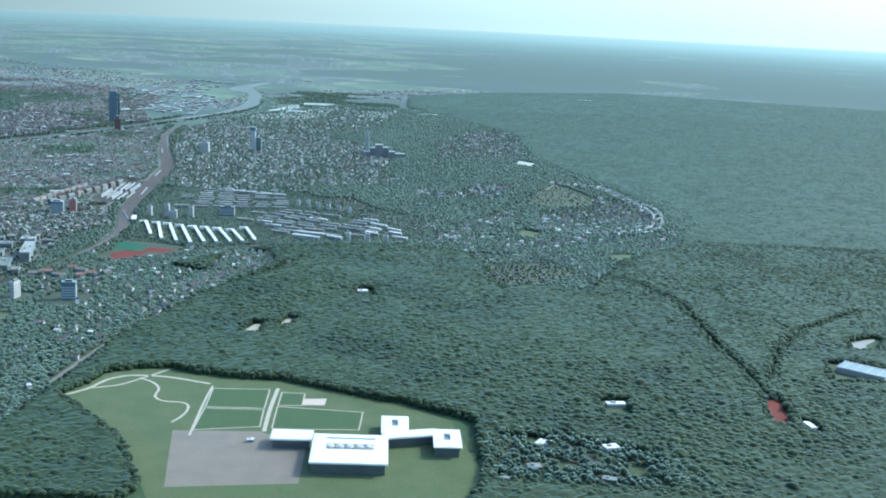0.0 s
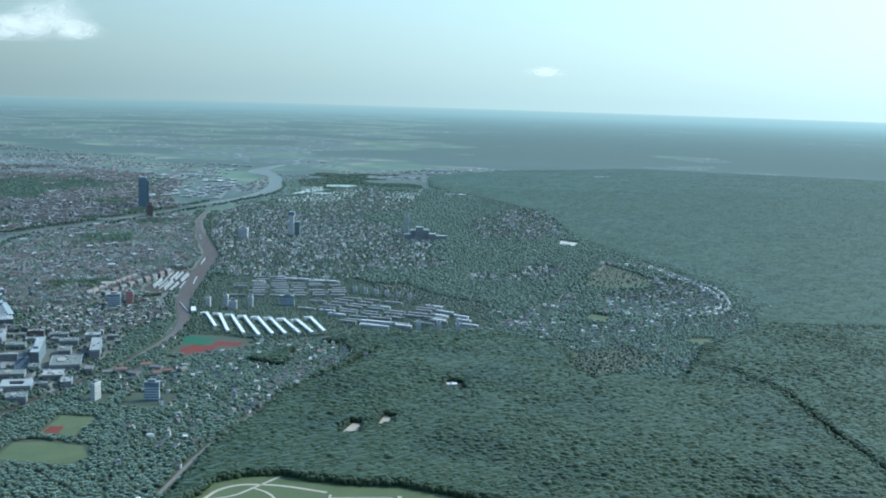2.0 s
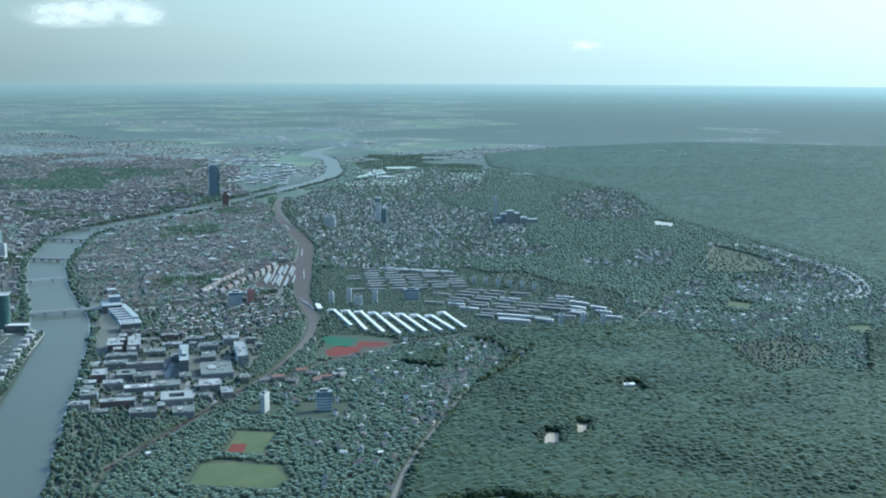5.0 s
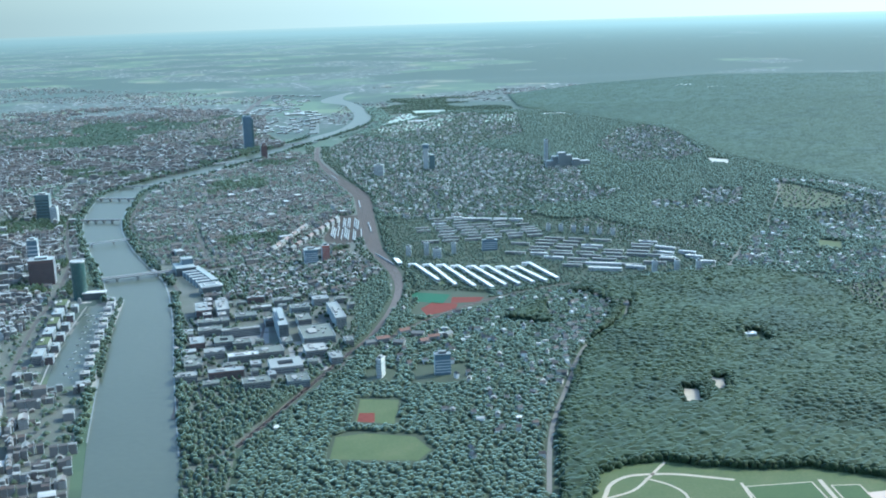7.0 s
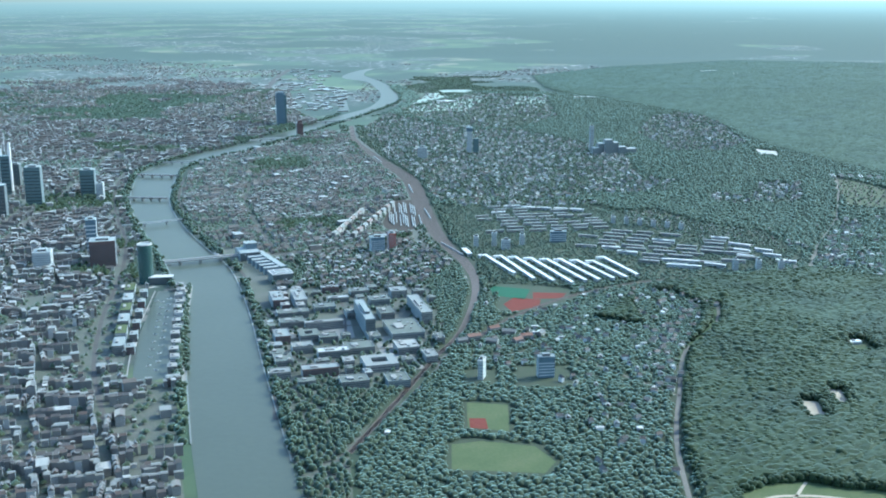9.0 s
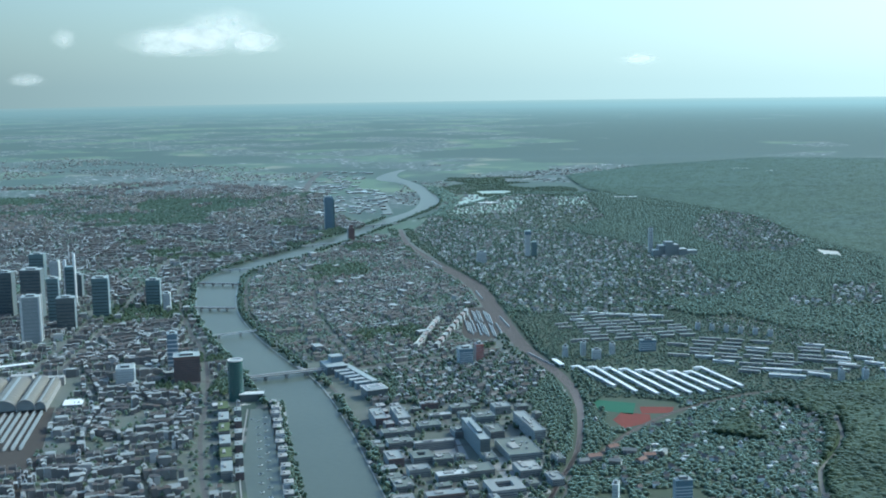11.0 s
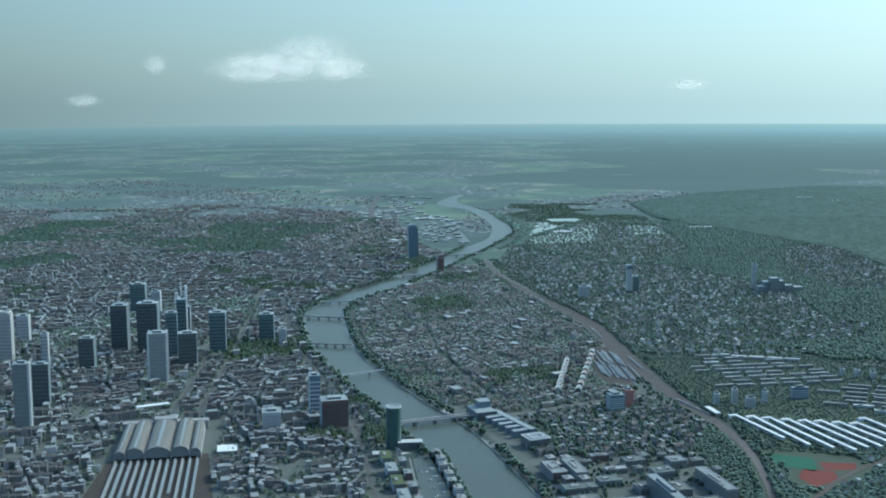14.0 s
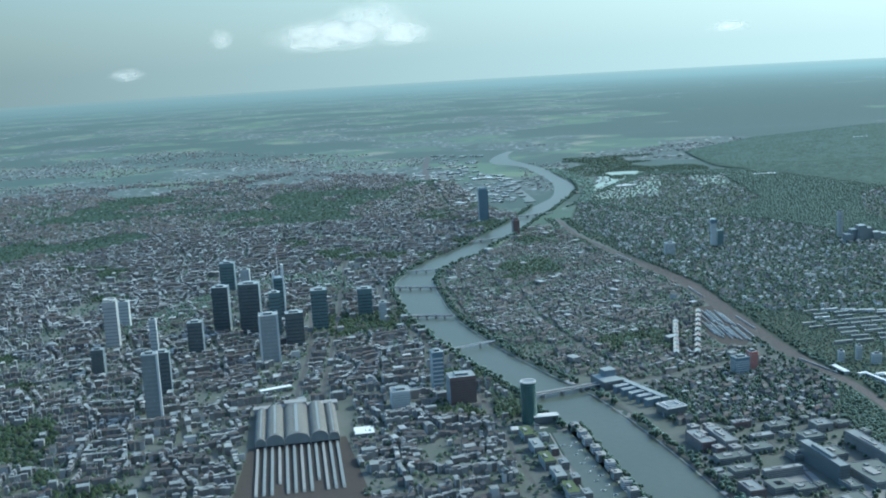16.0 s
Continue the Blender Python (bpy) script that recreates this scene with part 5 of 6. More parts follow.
# ---- south quay: museum row, hotel at the bridge head, terraces ----
o = thing("ring_building", -421, 903, 24, "square office block with a white double roof ring", "office block")
part("body", box_mesh("body", 15, 14, 6.5, GLASS["dark"], bevel=0.2), o)
part("roof_deck", box_mesh("roof_deck", 14.4, 13.2, 0.12, ROOF_GREY, z=6.5), o)
for i, (a, hh) in enumerate(((15, 0.5), (9, 0.9))):
    for sx, sy, lw, ld in ((0, -1, a, 0.9), (0, 1, a, 0.9), (-1, 0, 0.9, a), (1, 0, 0.9, a)):
        part("roof_edge", box_mesh("roof_edge", lw, ld, hh, TRIM, x=sx * a / 2, y=sy * a / 2 * 0.94, z=6.5), o, "white roof edge")
o = thing("comb_building", -441, 945, 28, "long office building with comb-like glazed wings", "office block")
part("spine", box_mesh("spine", 5, 56, 5.5, GLASS["teal"], x=7), o)
part("roof_deck", box_mesh("roof_deck", 4.6, 55.6, 0.12, ROOF_GREY, x=7, z=5.5), o)
for k in range(6):
    w_ = part("comb_wing", box_mesh("comb_wing", 11, 4.2, 5, GLASS["blue"], x=-1.5, y=-24 + k * 9.4), o)
    part("roof_deck", box_mesh("roof_deck", 10.6, 3.8, 0.1, ROOF_GREY, x=-1.5, y=-24 + k * 9.4, z=5), w_)
    part("roof_edge", loop_band("roof_edge", 11, 4.2, 0.35, 5.0, TRIM, 0.1), w_, "white roof edge").location = (-1.5, -24 + k * 9.4, 0)
o = thing("bridgehead_block", -457, 972, 22, "dark office block beside the bridge head", "office block")
part("body", box_mesh("body", 16, 22, 6.5, GLASS["dark"], bevel=0.2), o)
part("roof_deck", box_mesh("roof_deck", 15.4, 21.4, 0.12, ROOF_GREY, z=6.5), o)
part("tower_block", box_mesh("tower_block", 9, 9, 11, GLASS["blue"], x=3, y=5, bevel=0.2), o)
part("roof", box_mesh("roof", 9.4, 9.4, 0.4, ROOF_GREY, x=3, y=5, z=11), o)
for k in range(4):
    for j in range(2):
        house("apartment_house", -414 + j * 10 + k * 2.6, 862 - k * 13, 5.5, 6.5, 6, 20, "cubic brick apartment house with a flat roof", "quay cubes", "flat", GLASS["brown"] if (k + j) % 2 else CONCRETE, CONCRETE)

# ---- hospital ----
rng = np.random.RandomState(21)
HOSPITAL_WALL = mat("hospital_plaster", [(0.16, 0.16, 0.15), (0.22, 0.215, 0.2)], 0.3)
HOSPITAL_PALE = mat("pale_render", [(0.22, 0.215, 0.2), (0.29, 0.283, 0.265)], 0.3)
DARK_ROOF = mat("green_grey_roof", [(0.085, 0.1, 0.085), (0.13, 0.145, 0.125)], 0.2, sheen=FLAT_HAZE_SHEEN)
HOS = [(-374, 849, 14, 6, 3, "white"), (-414, 840, 8, 24, 6.5, "brick"), (-400, 843, 8, 28, 6.5, "pale"), (-400, 813, 20, 9, 4, "dark"), (-377, 788, 24, 4, 5, "pale"), (-366, 736, 18, 8, 4, "white"), (-327, 780, 20, 30, 4.2, "green"),
       (-318, 818, 7, 42, 7.5, "pale"), (-324, 746, 13, 15, 4, "white"), (-398, 793, 15, 10, 4, "dark"), (-400, 764, 9, 16, 5, "brick"), (-352, 746, 17, 13, 3.4, "dark"), (-385, 744, 12, 9, 4.4, "pale"), (-393, 722, 10, 14, 4, "dark"), (-370, 704, 20, 8, 5, "brick"),
       (-392, 700, 12, 8, 4, "pale"), (-350, 688, 15, 11, 4, "dark"), (-327, 690, 12, 13, 4, "green"), (-310, 731, 7, 13, 3.6, "pale"), (-305, 762, 5, 11, 4, "dark"), (-346, 842, 13, 11, 4.5, "green"), (-334, 862, 11, 11, 5, "pale"), (-361, 864, 13, 9, 4, "dark"), (-382, 872, 12, 6, 4, "brick"),
       (-372, 764, 11, 9, 3.6, "dark"), (-345, 768, 7, 12, 3, "green"), (-362, 815, 8, 12, 3.4, "dark"), (-340, 815, 9, 16, 4, "dark"), (-356, 722, 6, 8, 3, "pale"), (-381, 828, 14, 10, 3.4, "green")]
LOOK_OF = {"white": (HOSPITAL_WALL, PALE_ROOF, "low hospital wing under a white flat roof"), "brick": (GLASS["brown"], ROOF_GREY, "brown brick hospital wing with a flat roof"), "pale": (HOSPITAL_PALE, FLATS, "pale plastered hospital wing with roof plant"),
           "dark": (HOSPITAL_WALL, DARK_ROOF, "grey hospital building with a dark flat roof"), "green": (GLASS["slab"], DARK_ROOF, "wide clinic building with a green-grey roof")}
for k, (x, y, w, d, h, look_) in enumerate(HOS):
    wall_m, roof_m, text = LOOK_OF[look_]
    o = house("hospital_building", x, y, w, d, h, 15, text, "hospital buildings", "flat", wall_m, roof_m)
    part("parapet", loop_band("parapet", w + 0.2, d + 0.2, 0.5, h + 0.1, wall_m, 0.1), o)
    for j in range(2 + int(w * d / 90)):
        part("roof_unit", box_mesh("roof_unit", rng.uniform(0.7, 2.2), rng.uniform(0.7, 2.6), rng.uniform(0.4, 1.0), CONCRETE if j % 2 else ROOF_GREY, x=w * rng.uniform(-0.36, 0.36), y=d * rng.uniform(-0.36, 0.36), z=h + 0.25), o, "roof plant unit")


def courtyard_block(x, y, w, d, h, turn, wing, label, wall_m, roof_m):
    """Four wings round an open court."""
    o = thing("courtyard_block", x, y, turn, label, "hospital building", "hospital buildings")
    for cx, cy, ww, dd in ((0, (d - wing) / 2, w, wing), (0, (wing - d) / 2, w, wing), ((w - wing) / 2, 0, wing, d - 2 * wing), ((wing - w) / 2, 0, wing, d - 2 * wing)):
        g = part("wing", box_mesh("wing", ww, dd, h, wall_m, x=cx, y=cy), o)
        part("roof", box_mesh("roof", ww, dd, 0.3, roof_m, x=cx, y=cy, z=h + 0.004), g)
        part("window_band", loop_band("window_band", ww, dd, 0.45, 1.0, WINDOWS, 0.03), g).location = (cx, cy, 0)
        part("window_band", loop_band("window_band", ww, dd, 0.45, 2.4, WINDOWS, 0.03), g).location = (cx, cy, 0)


courtyard_block(-338, 718, 19, 18, 4.0, 15, 5, "pale hospital block round an open court", HOSPITAL_PALE, FLATS)
courtyard_block(-384, 768, 12, 13, 4.0, 15, 3.6, "grey hospital block round a small court", HOSPITAL_WALL, DARK_ROOF)
for k, (x, y, w, d, tu) in enumerate(((-271, 781, 7, 4, 30), (-262, 774, 8, 4, -10), (-252, 766, 7, 4, 15), (-243, 771, 6, 4, 60), (-284, 765, 8, 5, 20), (-291, 757, 6, 4, 20), (-258, 758, 6, 4, 40), (-273, 756, 7, 4, -20))):
    house("house", x, y, w, d, 3.4, tu, "plastered house with a red tiled roof" if k % 2 == 0 else "pale apartment house with a grey roof", "railway side houses", "gable", WALLS if k % 2 else HOSPITAL_PALE, ROOF_RED if k % 2 == 0 else ROOF_GREY, 1.2)
PUT = []
for k in range(150):
    x, y = rng.uniform(-415, -302), rng.uniform(680, 885)
    if bool(inside(HOSPITAL, [x], [y])[0]) and all(math.hypot(x - q[0], y - q[1]) > max(q[2], q[3]) * 0.62 + 3.2 for q in HOS + [(-338, 718, 19, 18), (-384, 768, 12, 13)]) and all(math.hypot(x - a, y - b) > 8 for a, b in PUT) and math.hypot(x + 352, (y - 794) * 0.55) > 11 and clear_of([band(RAILWAY, 14)], [x], [y], 2)[0]:
        PUT.append((x, y))
        house("clinic_building", x, y, rng.uniform(4, 9), rng.uniform(4, 8), rng.uniform(2.4, 4.4), 18, "small pale clinic building with a flat roof", "clinic buildings", "flat", WALLS, DARK_ROOF if k % 2 else ROOF_GREY)

# ---- white terraces by the railway ----
ROWS = [((-269, 970), (-250, 916)), ((-257, 967), (-237, 901)), ((-246, 964), (-223, 895)), ((-234, 960), (-210, 890)), ((-222, 957), (-200, 896)), ((-211, 956), (-190, 898)), ((-199, 953), (-179, 902)), ((-187, 951), (-169, 905)), ((-177, 963), (-160, 912))]
for k, (a, b) in enumerate(ROWS):
    ln, an = math.hypot(b[0] - a[0], b[1] - a[1]), math.degrees(math.atan2(b[1] - a[1], b[0] - a[0]))
    o = house("terrace_row", (a[0] + b[0]) / 2, (a[1] + b[1]) / 2, ln, 2.5, 2.3, an, "long white terrace of flats with a flat roof", "white terraces", "flat", TRIM, WHITE, extra=False)
    part("head_house", box_mesh("head_house", 2.6, 7.5, 2.6, WHITE, x=-ln / 2 - 2.2, y=-2.2), o, "white house across the end")
    for j in range(5):
        part("dormer", box_mesh("dormer", 0.9, 0.5, 0.4, TRIM, x=ln * (j - 2) / 5.5, y=0.9, z=2.55), o)
sheet("lawn", [(-272, 975), (-250, 912), (-160, 905), (-165, 968)], 0.05, GRASS, "lawns between the white terraces", "lawn")
for k in range(7):
    f = k / 6
    house("terrace_row", -286 + 4 * f, 992 - 16 * f, 4, 2.4, 2.6, 10, "small white house at the end of the terraces", "white terraces", "flat", TRIM, WHITE, extra=False)

# ---- rows of flats ----
rng = np.random.RandomState(31)
COPPER = mat("pale_green_roof", [(0.24, 0.265, 0.245), (0.32, 0.35, 0.33)], 0.2)
for (poly, tu, stepx, stepy, ln, bright) in (([(-190, 1000), (-180, 1046), (-146, 1066), (-108, 1054), (-66, 1029), (-52, 960), (-138, 936), (-160, 973)], -19, 21, 12.5, (14, 19), 0.06), ([(-262, 1180), (-183, 1150), (-146, 1104), (-160, 1062), (-198, 1060), (-275, 1045)], 10, 19, 13.0, (12, 17), 0.1)):
    c_, s_ = math.cos(radians(tu)), math.sin(radians(tu))
    p = np.array(poly)
    u, v = p[:, 0] * c_ + p[:, 1] * s_, -p[:, 0] * s_ + p[:, 1] * c_
    for vv in np.arange(v.min(), v.max(), stepy):
        for uu in np.arange(u.min() + rng.uniform(0, 8), u.max(), stepx):
            a, b = uu + rng.uniform(-1.5, 1.5), vv + rng.uniform(-1.2, 1.2)
            x, y = a * c_ - b * s_, a * s_ + b * c_
            if bool(inside(poly, [x], [y])[0]) and rng.rand() > 0.14:
                white = rng.rand() < bright
                house("row_of_flats", x, y, rng.uniform(*ln), 2.0, rng.uniform(2.4, 3.0), tu + rng.uniform(-3, 3), "long plastered row of flats with a white roof" if white else "long plastered row of flats with a grey roof", "rows of flats", "flat" if white else "gable", TRIM if white else CONCRETE if rng.rand() < 0.6 else GLASS["crown"], WHITE if white else COPPER, 0.3)
for ax, ay, bx, by in ((-68, 1012, -53, 1002), (-69, 991, -58, 983), (-71, 972, -60, 966), (-52, 992, -40, 984), (-50, 975, -38, 968), (-133, 958, -106, 950), (-133, 941, -108, 934), (-103, 945, -89, 937), (-46, 955, -32, 949)):
    house("row_of_flats", (ax + bx) / 2, (ay + by) / 2, math.hypot(bx - ax, by - ay), 2.0, 2.8, math.degrees(math.atan2(by - ay, bx - ax)), "white row of flats at the edge of the woods", "rows of flats", "flat", TRIM, WHITE, extra=False)
for x, y in ((-83, 932), (-66, 931), (-50, 928)):
    tower(x, y, 3.6, 4.2, 8.5, 0, "pale")
for k in range(6):
    tower(-150 + 11 * k, 1100 - 6 * k, 3.6, 3.6, 6.5, 0, "pale")
for k in range(4):
    house("row_of_flats", -222 + 15 * k, 1161 - 3.5 * k, 13, 2.2, 3.0, -13, "long row of flats with a bright white roof", "rows of flats", "flat", TRIM, WHITE, extra=False)

# ---- sports grounds ----
DULL = mat("rough_grass", [(0.05, 0.075, 0.038), (0.07, 0.098, 0.046), (0.095, 0.11, 0.062)], 0.12, sheen=0.1)
RED = mat("red_clay", [(0.15, 0.036, 0.028), (0.2, 0.055, 0.042)], 0.3, sheen=0.0)
TURF = mat("green_turf", [(0.024, 0.11, 0.066), (0.032, 0.14, 0.084)], 0.3, sheen=0.0)
sheet("pitch", [(-270, 889), (-241, 879), (-247, 853), (-268, 864)], 0.08, TURF, "bright green artificial turf pitch", "sports pitch")
for q in ([(-262, 842), (-254, 858), (-236, 853), (-238, 838), (-257, 824)], [(-240, 871), (-217, 869), (-221, 856), (-241, 855)]):
    sheet("court", q, 0.08, RED, "red clay tennis courts", "tennis court")
sheet("running_track", [(176, 566), (187, 568), (182, 530), (173, 527)], 0.09, RED, "red clay sports ground in the woods", "sports pitch")
for k, q in enumerate(CLEAR_WIDE[:2]):
    sheet("clearing", q, 0.08, SAND, "sandy clearing in the forest", "clearing")
sheet("lawn", CLEAR[4], 0.08, GRASS, "light green meadow among the trees", "meadow")
sheet("lawn", [(75, 1030), (90, 1018), (82, 990), (67, 1003)], 0.08, GRASS, "light green meadow among gardens", "meadow")
for q in GARDENS:
    sheet("lawn", q, 0.08, DULL, "green allotment gardens between woods and houses", "field")
for q in SPOTS:
    sheet("field", q, 0.08, SAND, "tan stubble field among trees", "field")
for q in CLEAR[2:4] + CLEAR[6:]:
    sheet("lawn", q, 0.07, DULL, "rough grass of a forest clearing", "clearing")
sheet("lawn", [(-290, 663), (-269, 660), (-270, 626), (-290, 630)], 0.08, GRASS, "small green sports field by the railway", "sports field")
sheet("court", [(-289, 642), (-281, 642), (-280, 628), (-289, 630)], 0.12, RED, "red clay end of the sports field", "sports pitch")
sheet("lawn", [(-298, 610), (-284, 614), (-259, 608), (-251, 591), (-257, 579), (-298, 583)], 0.08, GRASS, "wide mown meadow below the sports field", "meadow")
FIELD = mat("pale_field", [(0.13, 0.19, 0.08), (0.2, 0.24, 0.11)], 0.03)
for q in ([(-387, 1995), (-264, 2005), (-193, 2405), (-321, 2381)], [(-180, 2110), (-120, 2130), (-90, 2300), (-160, 2330)]):
    sheet("field", q, 0.07, FIELD, "pale green fields near the far river bend", "field")

# ---- allotments: small huts in plots ----
rng = np.random.RandomState(41)
for poly, step in ((CLEAR[2], 5.0), (GARDENS[0], 5.0), (GARDENS[1], 8.0)):
    x, y = scatter(poly, step, rng)
    n = len(x)
    tagged(new("garden_huts", houses_mesh("garden_huts", x, y, rng.uniform(1.2, 1.9, n), rng.uniform(1.0, 1.5, n), rng.uniform(0.7, 1.0, n), rng.uniform(0, 3, n), np.full(n, 0.35), np.ones(n, bool), [WALLS, ROOFS, FLATS])), "small pale huts in allotment gardens", "garden huts", kind="stuff")
    x, y = scatter(poly, step * 0.9, rng)
    tagged(new("trees", trees_mesh("trees", x, y, rng.uniform(1.2, 2.6, len(x)), rng.uniform(1.2, 2.4, len(x)), 1, CROWN, rng)), "low fruit trees and hedges in allotments", "trees", kind="stuff")

# ---- villas on the ring of the hill estate, and near the forest street ----
ring = smooth_line([(130, 1345), (185, 1322), (211, 1229), (227, 1180), (222, 1110), (200, 1045), (145, 1018), (90, 1030)], 9)
for k, q in enumerate(ring):
    for off in (0, -9):
        a = math.atan2(q[1] - 1180, q[0] - 110)
        house("villa", q[0] + off * math.cos(a), q[1] + off * math.sin(a), 4.4, 3.4, 2.6, math.degrees(a) + 90, "white villa with a pale roof on the estate's ring street", "hill villas", "flat" if (k + off) % 3 == 0 else "gable", TRIM, WHITE if (k + off) % 3 == 0 else ROOF_GREY, 1.1)
for k in range(34):
    f = k / 33
    q = smooth_line(ROAD_A[2:], 4)
    p = q[min(len(q) - 1, int(f * (len(q) - 1)))]
    house("villa", p[0] + (6 if k % 2 else -7) + rng.uniform(-5, 5), p[1] + 40 + rng.uniform(-20, 30), 3.4, 2.8, 2.2, rng.uniform(-40, 40), "pale villa half hidden by trees", "forest villas", "gable", TRIM if k % 3 else WALLS, ROOFS, 1.0)
for x, y, w, d, h, tu, lab in ((-56, 758, 7, 4, 1.8, 10, "white pavilion in a forest clearing"), (94, 545, 10, 4, 2.0, 8, "long flat shed in the woods"), (83, 484, 7, 5, 2.2, 20, "white hall beside the drive"), (-91, 885, 5, 4, 2.4, 0, "white house with a round roof")):
    house("hall", x, y, w, d, h, tu, lab, "", "flat", TRIM, WHITE)

# ---- parked trains ----
TRAIN = mat("train_paint", [(0.28, 0.29, 0.28), (0.42, 0.42, 0.41)], 0.6, rough=0.4)
tr = thing("train", -324, 1110, 95, "pale parked train of several coaches", "train", "parked trains", 0.16)
for c_ in range(6):
    w_ = part("coach", box_mesh("coach", 7.4, 0.85, 1.1, TRAIN, x=(c_ - 2.5) * 7.8, bevel=0.2), tr)
    part("window_strip", box_mesh("window_strip", 6.6, 0.9, 0.25, WINDOWS, x=(c_ - 2.5) * 7.8, z=0.55), w_)
sheet("rail_yard", YARD_W, 0.07, RAIL, "brown ballast of the railway yard", "railway")
for k in range(12):
    for j in range(2):
        if (k + j) % 5 != 4 and (j == 0 or k > 1):
            copy_thing(tr, pose(-353 + 2.2 * k - 1.5 * j, 1126 + 52 * j - (k % 3) * 5 - k * 1.5, 0.16, 0, 0, 93.5))
for k, q in enumerate(((-318, 1140, 98), (-338, 1270, 97), (-296, 1000, 112), (-385, 1470, 106))):
    copy_thing(tr, pose(q[0], q[1], 0.16, 0, 0, q[2]))
for x0_, y0_, x1_, y1_ in ((-396, 1034, -379, 1142), (-380, 1031, -352, 1180)):
    for k in range(9):
        f = (k + 0.5) / 9
        house("town_house", x0_ + (x1_ - x0_) * f, y0_ + (y1_ - y0_) * f, 10.5, 4.0, 5.0, math.degrees(math.atan2(y1_ - y0_, x1_ - x0_)), "pale town house with a red-brown roof", "street front houses", "gable", WALLS, ROOF_RED if k % 2 else ROOF_GREY, 1.3)

# ---- white sports campus by the meadow ----
def campus():
    o = thing("campus_building", -37, 457, 3, "low campus building under wide white folded roofs", "campus building")

    def wing(x, y, w, d, h, hole=None, name="wing", turn=0.0):
        p = part(name, box_mesh(name, w - 2.4, d - 2.4, h, GLASS["dark"]), o, "dark glazed wall")
        p.matrix_basis = pose(x, y, 0, 0, 0, turn)
        if hole is None:
            part("roof", box_mesh("roof", w, d, 1.2, WHITE, z=h, top=(w * 0.86, d * 0.8), bevel=0.6), p, "white folded roof")
        else:
            hw, hd = hole
            v = [(sx * a / 2, sy * b / 2, z) for a, b, z in ((w, d, h), (w, d, h + 0.6), (hw, hd, h + 1.3), (hw, hd, h)) for sx, sy in ((-1, -1), (1, -1), (1, 1), (-1, 1))]
            q = [(4 * i + k, 4 * i + (k + 1) % 4, 4 * ((i + 1) % 4) + (k + 1) % 4, 4 * ((i + 1) % 4) + k) for i in range(4) for k in range(4)]
            part("roof", np_mesh("roof", v, q, mats=[WHITE]), p, "white roof round a court")
            part("court_glass", box_mesh("court_glass", hw, hd, 0.2, WINDOWS, z=h + 0.05), p, "dark court")
    wing(-27, 17, 19, 12, 4.0)
    wing(0, 0, 34, 33, 5.0)
    wing(27, 22, 26, 8, 4.2, None, "wing", 14)
    wing(20, 33, 13, 21, 4.6, (3.0, 8.0), "court_wing")
    wing(44, 17, 13, 22, 4.6, (3.0, 8.0), "court_wing")
    part("roof_slot", box_mesh("roof_slot", 22, 1.2, 0.12, WINDOWS, y=10.5, z=6.2), o, "dark roof slot")
    part("skylight_well", box_mesh("skylight_well", 21, 6, 0.1, VAULT, y=1, z=6.2), o, "grey skylight well")
    for k in range(5):
        part("skylight", drum_mesh("skylight", 1.9, 0.6, TRIM, 6.3, 12, 1.3), o, "domed skylight").location = (-8.6 + 4.3 * k, 1, 0)


campus()
PITCH = mat("mown_turf", [(0.05, 0.095, 0.036), (0.066, 0.112, 0.042)], 0.05, sheen=0.08)
for q in ([(-116, 542), (-87, 545), (-85, 517), (-114, 515)], [(-114, 513), (-85, 515), (-83, 492), (-113, 484)], [(-80, 541), (-68, 541), (-67, 523), (-79, 522)], [(-79, 520), (-36, 518), (-36, 494), (-77, 490)]):
    sheet("pitch", q, 0.09, PITCH, "mown green training pitch", "sports pitch")
    for a, b in zip(q, q[1:] + q[:1]):
        strip("pitch_line", [a, b], 0.7, 0.12, SAND, "pale path round the pitch", "path")
for line, w in (([(-186, 522), (-178, 533), (-173, 547), (-165, 555), (-155, 557), (-141, 556), (-119, 549)], 2.0), ([(-176, 534), (-164, 541), (-155, 554), (-145, 570)], 1.5), ([(-157, 553), (-148, 546), (-143, 537), (-142, 526), (-136, 520), (-126, 519), (-122, 513), (-122, 502), (-125, 492)], 1.3), ([(-117, 546), (-116, 520), (-113, 477)], 1.2), ([(-83, 547), (-82, 516), (-80, 486)], 2.0)):
    strip("path", line, w, 0.14, SAND, "sandy path winding over the meadow", "path", step=2.0)
sheet("sand_court", [(-68, 533), (-56, 535), (-56, 525), (-67, 524)], 0.13, mat("beach_sand", [(0.5, 0.4, 0.33), (0.58, 0.47, 0.4)], 0.5, sheen=FLAT_HAZE_SHEEN), "pale pink sand court", "sports court")
sheet("earth", [(-122, 482), (-82, 486), (-58, 470), (-56, 430), (-110, 420)], 0.10, mat("bare_earth", [(0.15, 0.12, 0.09), (0.21, 0.17, 0.13)], 0.1, sheen=FLAT_HAZE_SHEEN), "bare brown building ground", "ground")
house("site_cabin", -84, 473, 3, 2, 1.3, 5, "white site cabin on bare ground", "", "flat", TRIM, WHITE)
strip("road", [(18, 500), (38, 498), (34, 473), (27, 456), (20, 430)], 1.8, 0.13, ROAD, "narrow asphalt drive between trees", "road")
strip("road", [(46, 486), (54, 480), (66, 485), (76, 464), (96, 449), (120, 430)], 3.0, 0.13, ROAD, "asphalt drive with parked cars", "road")
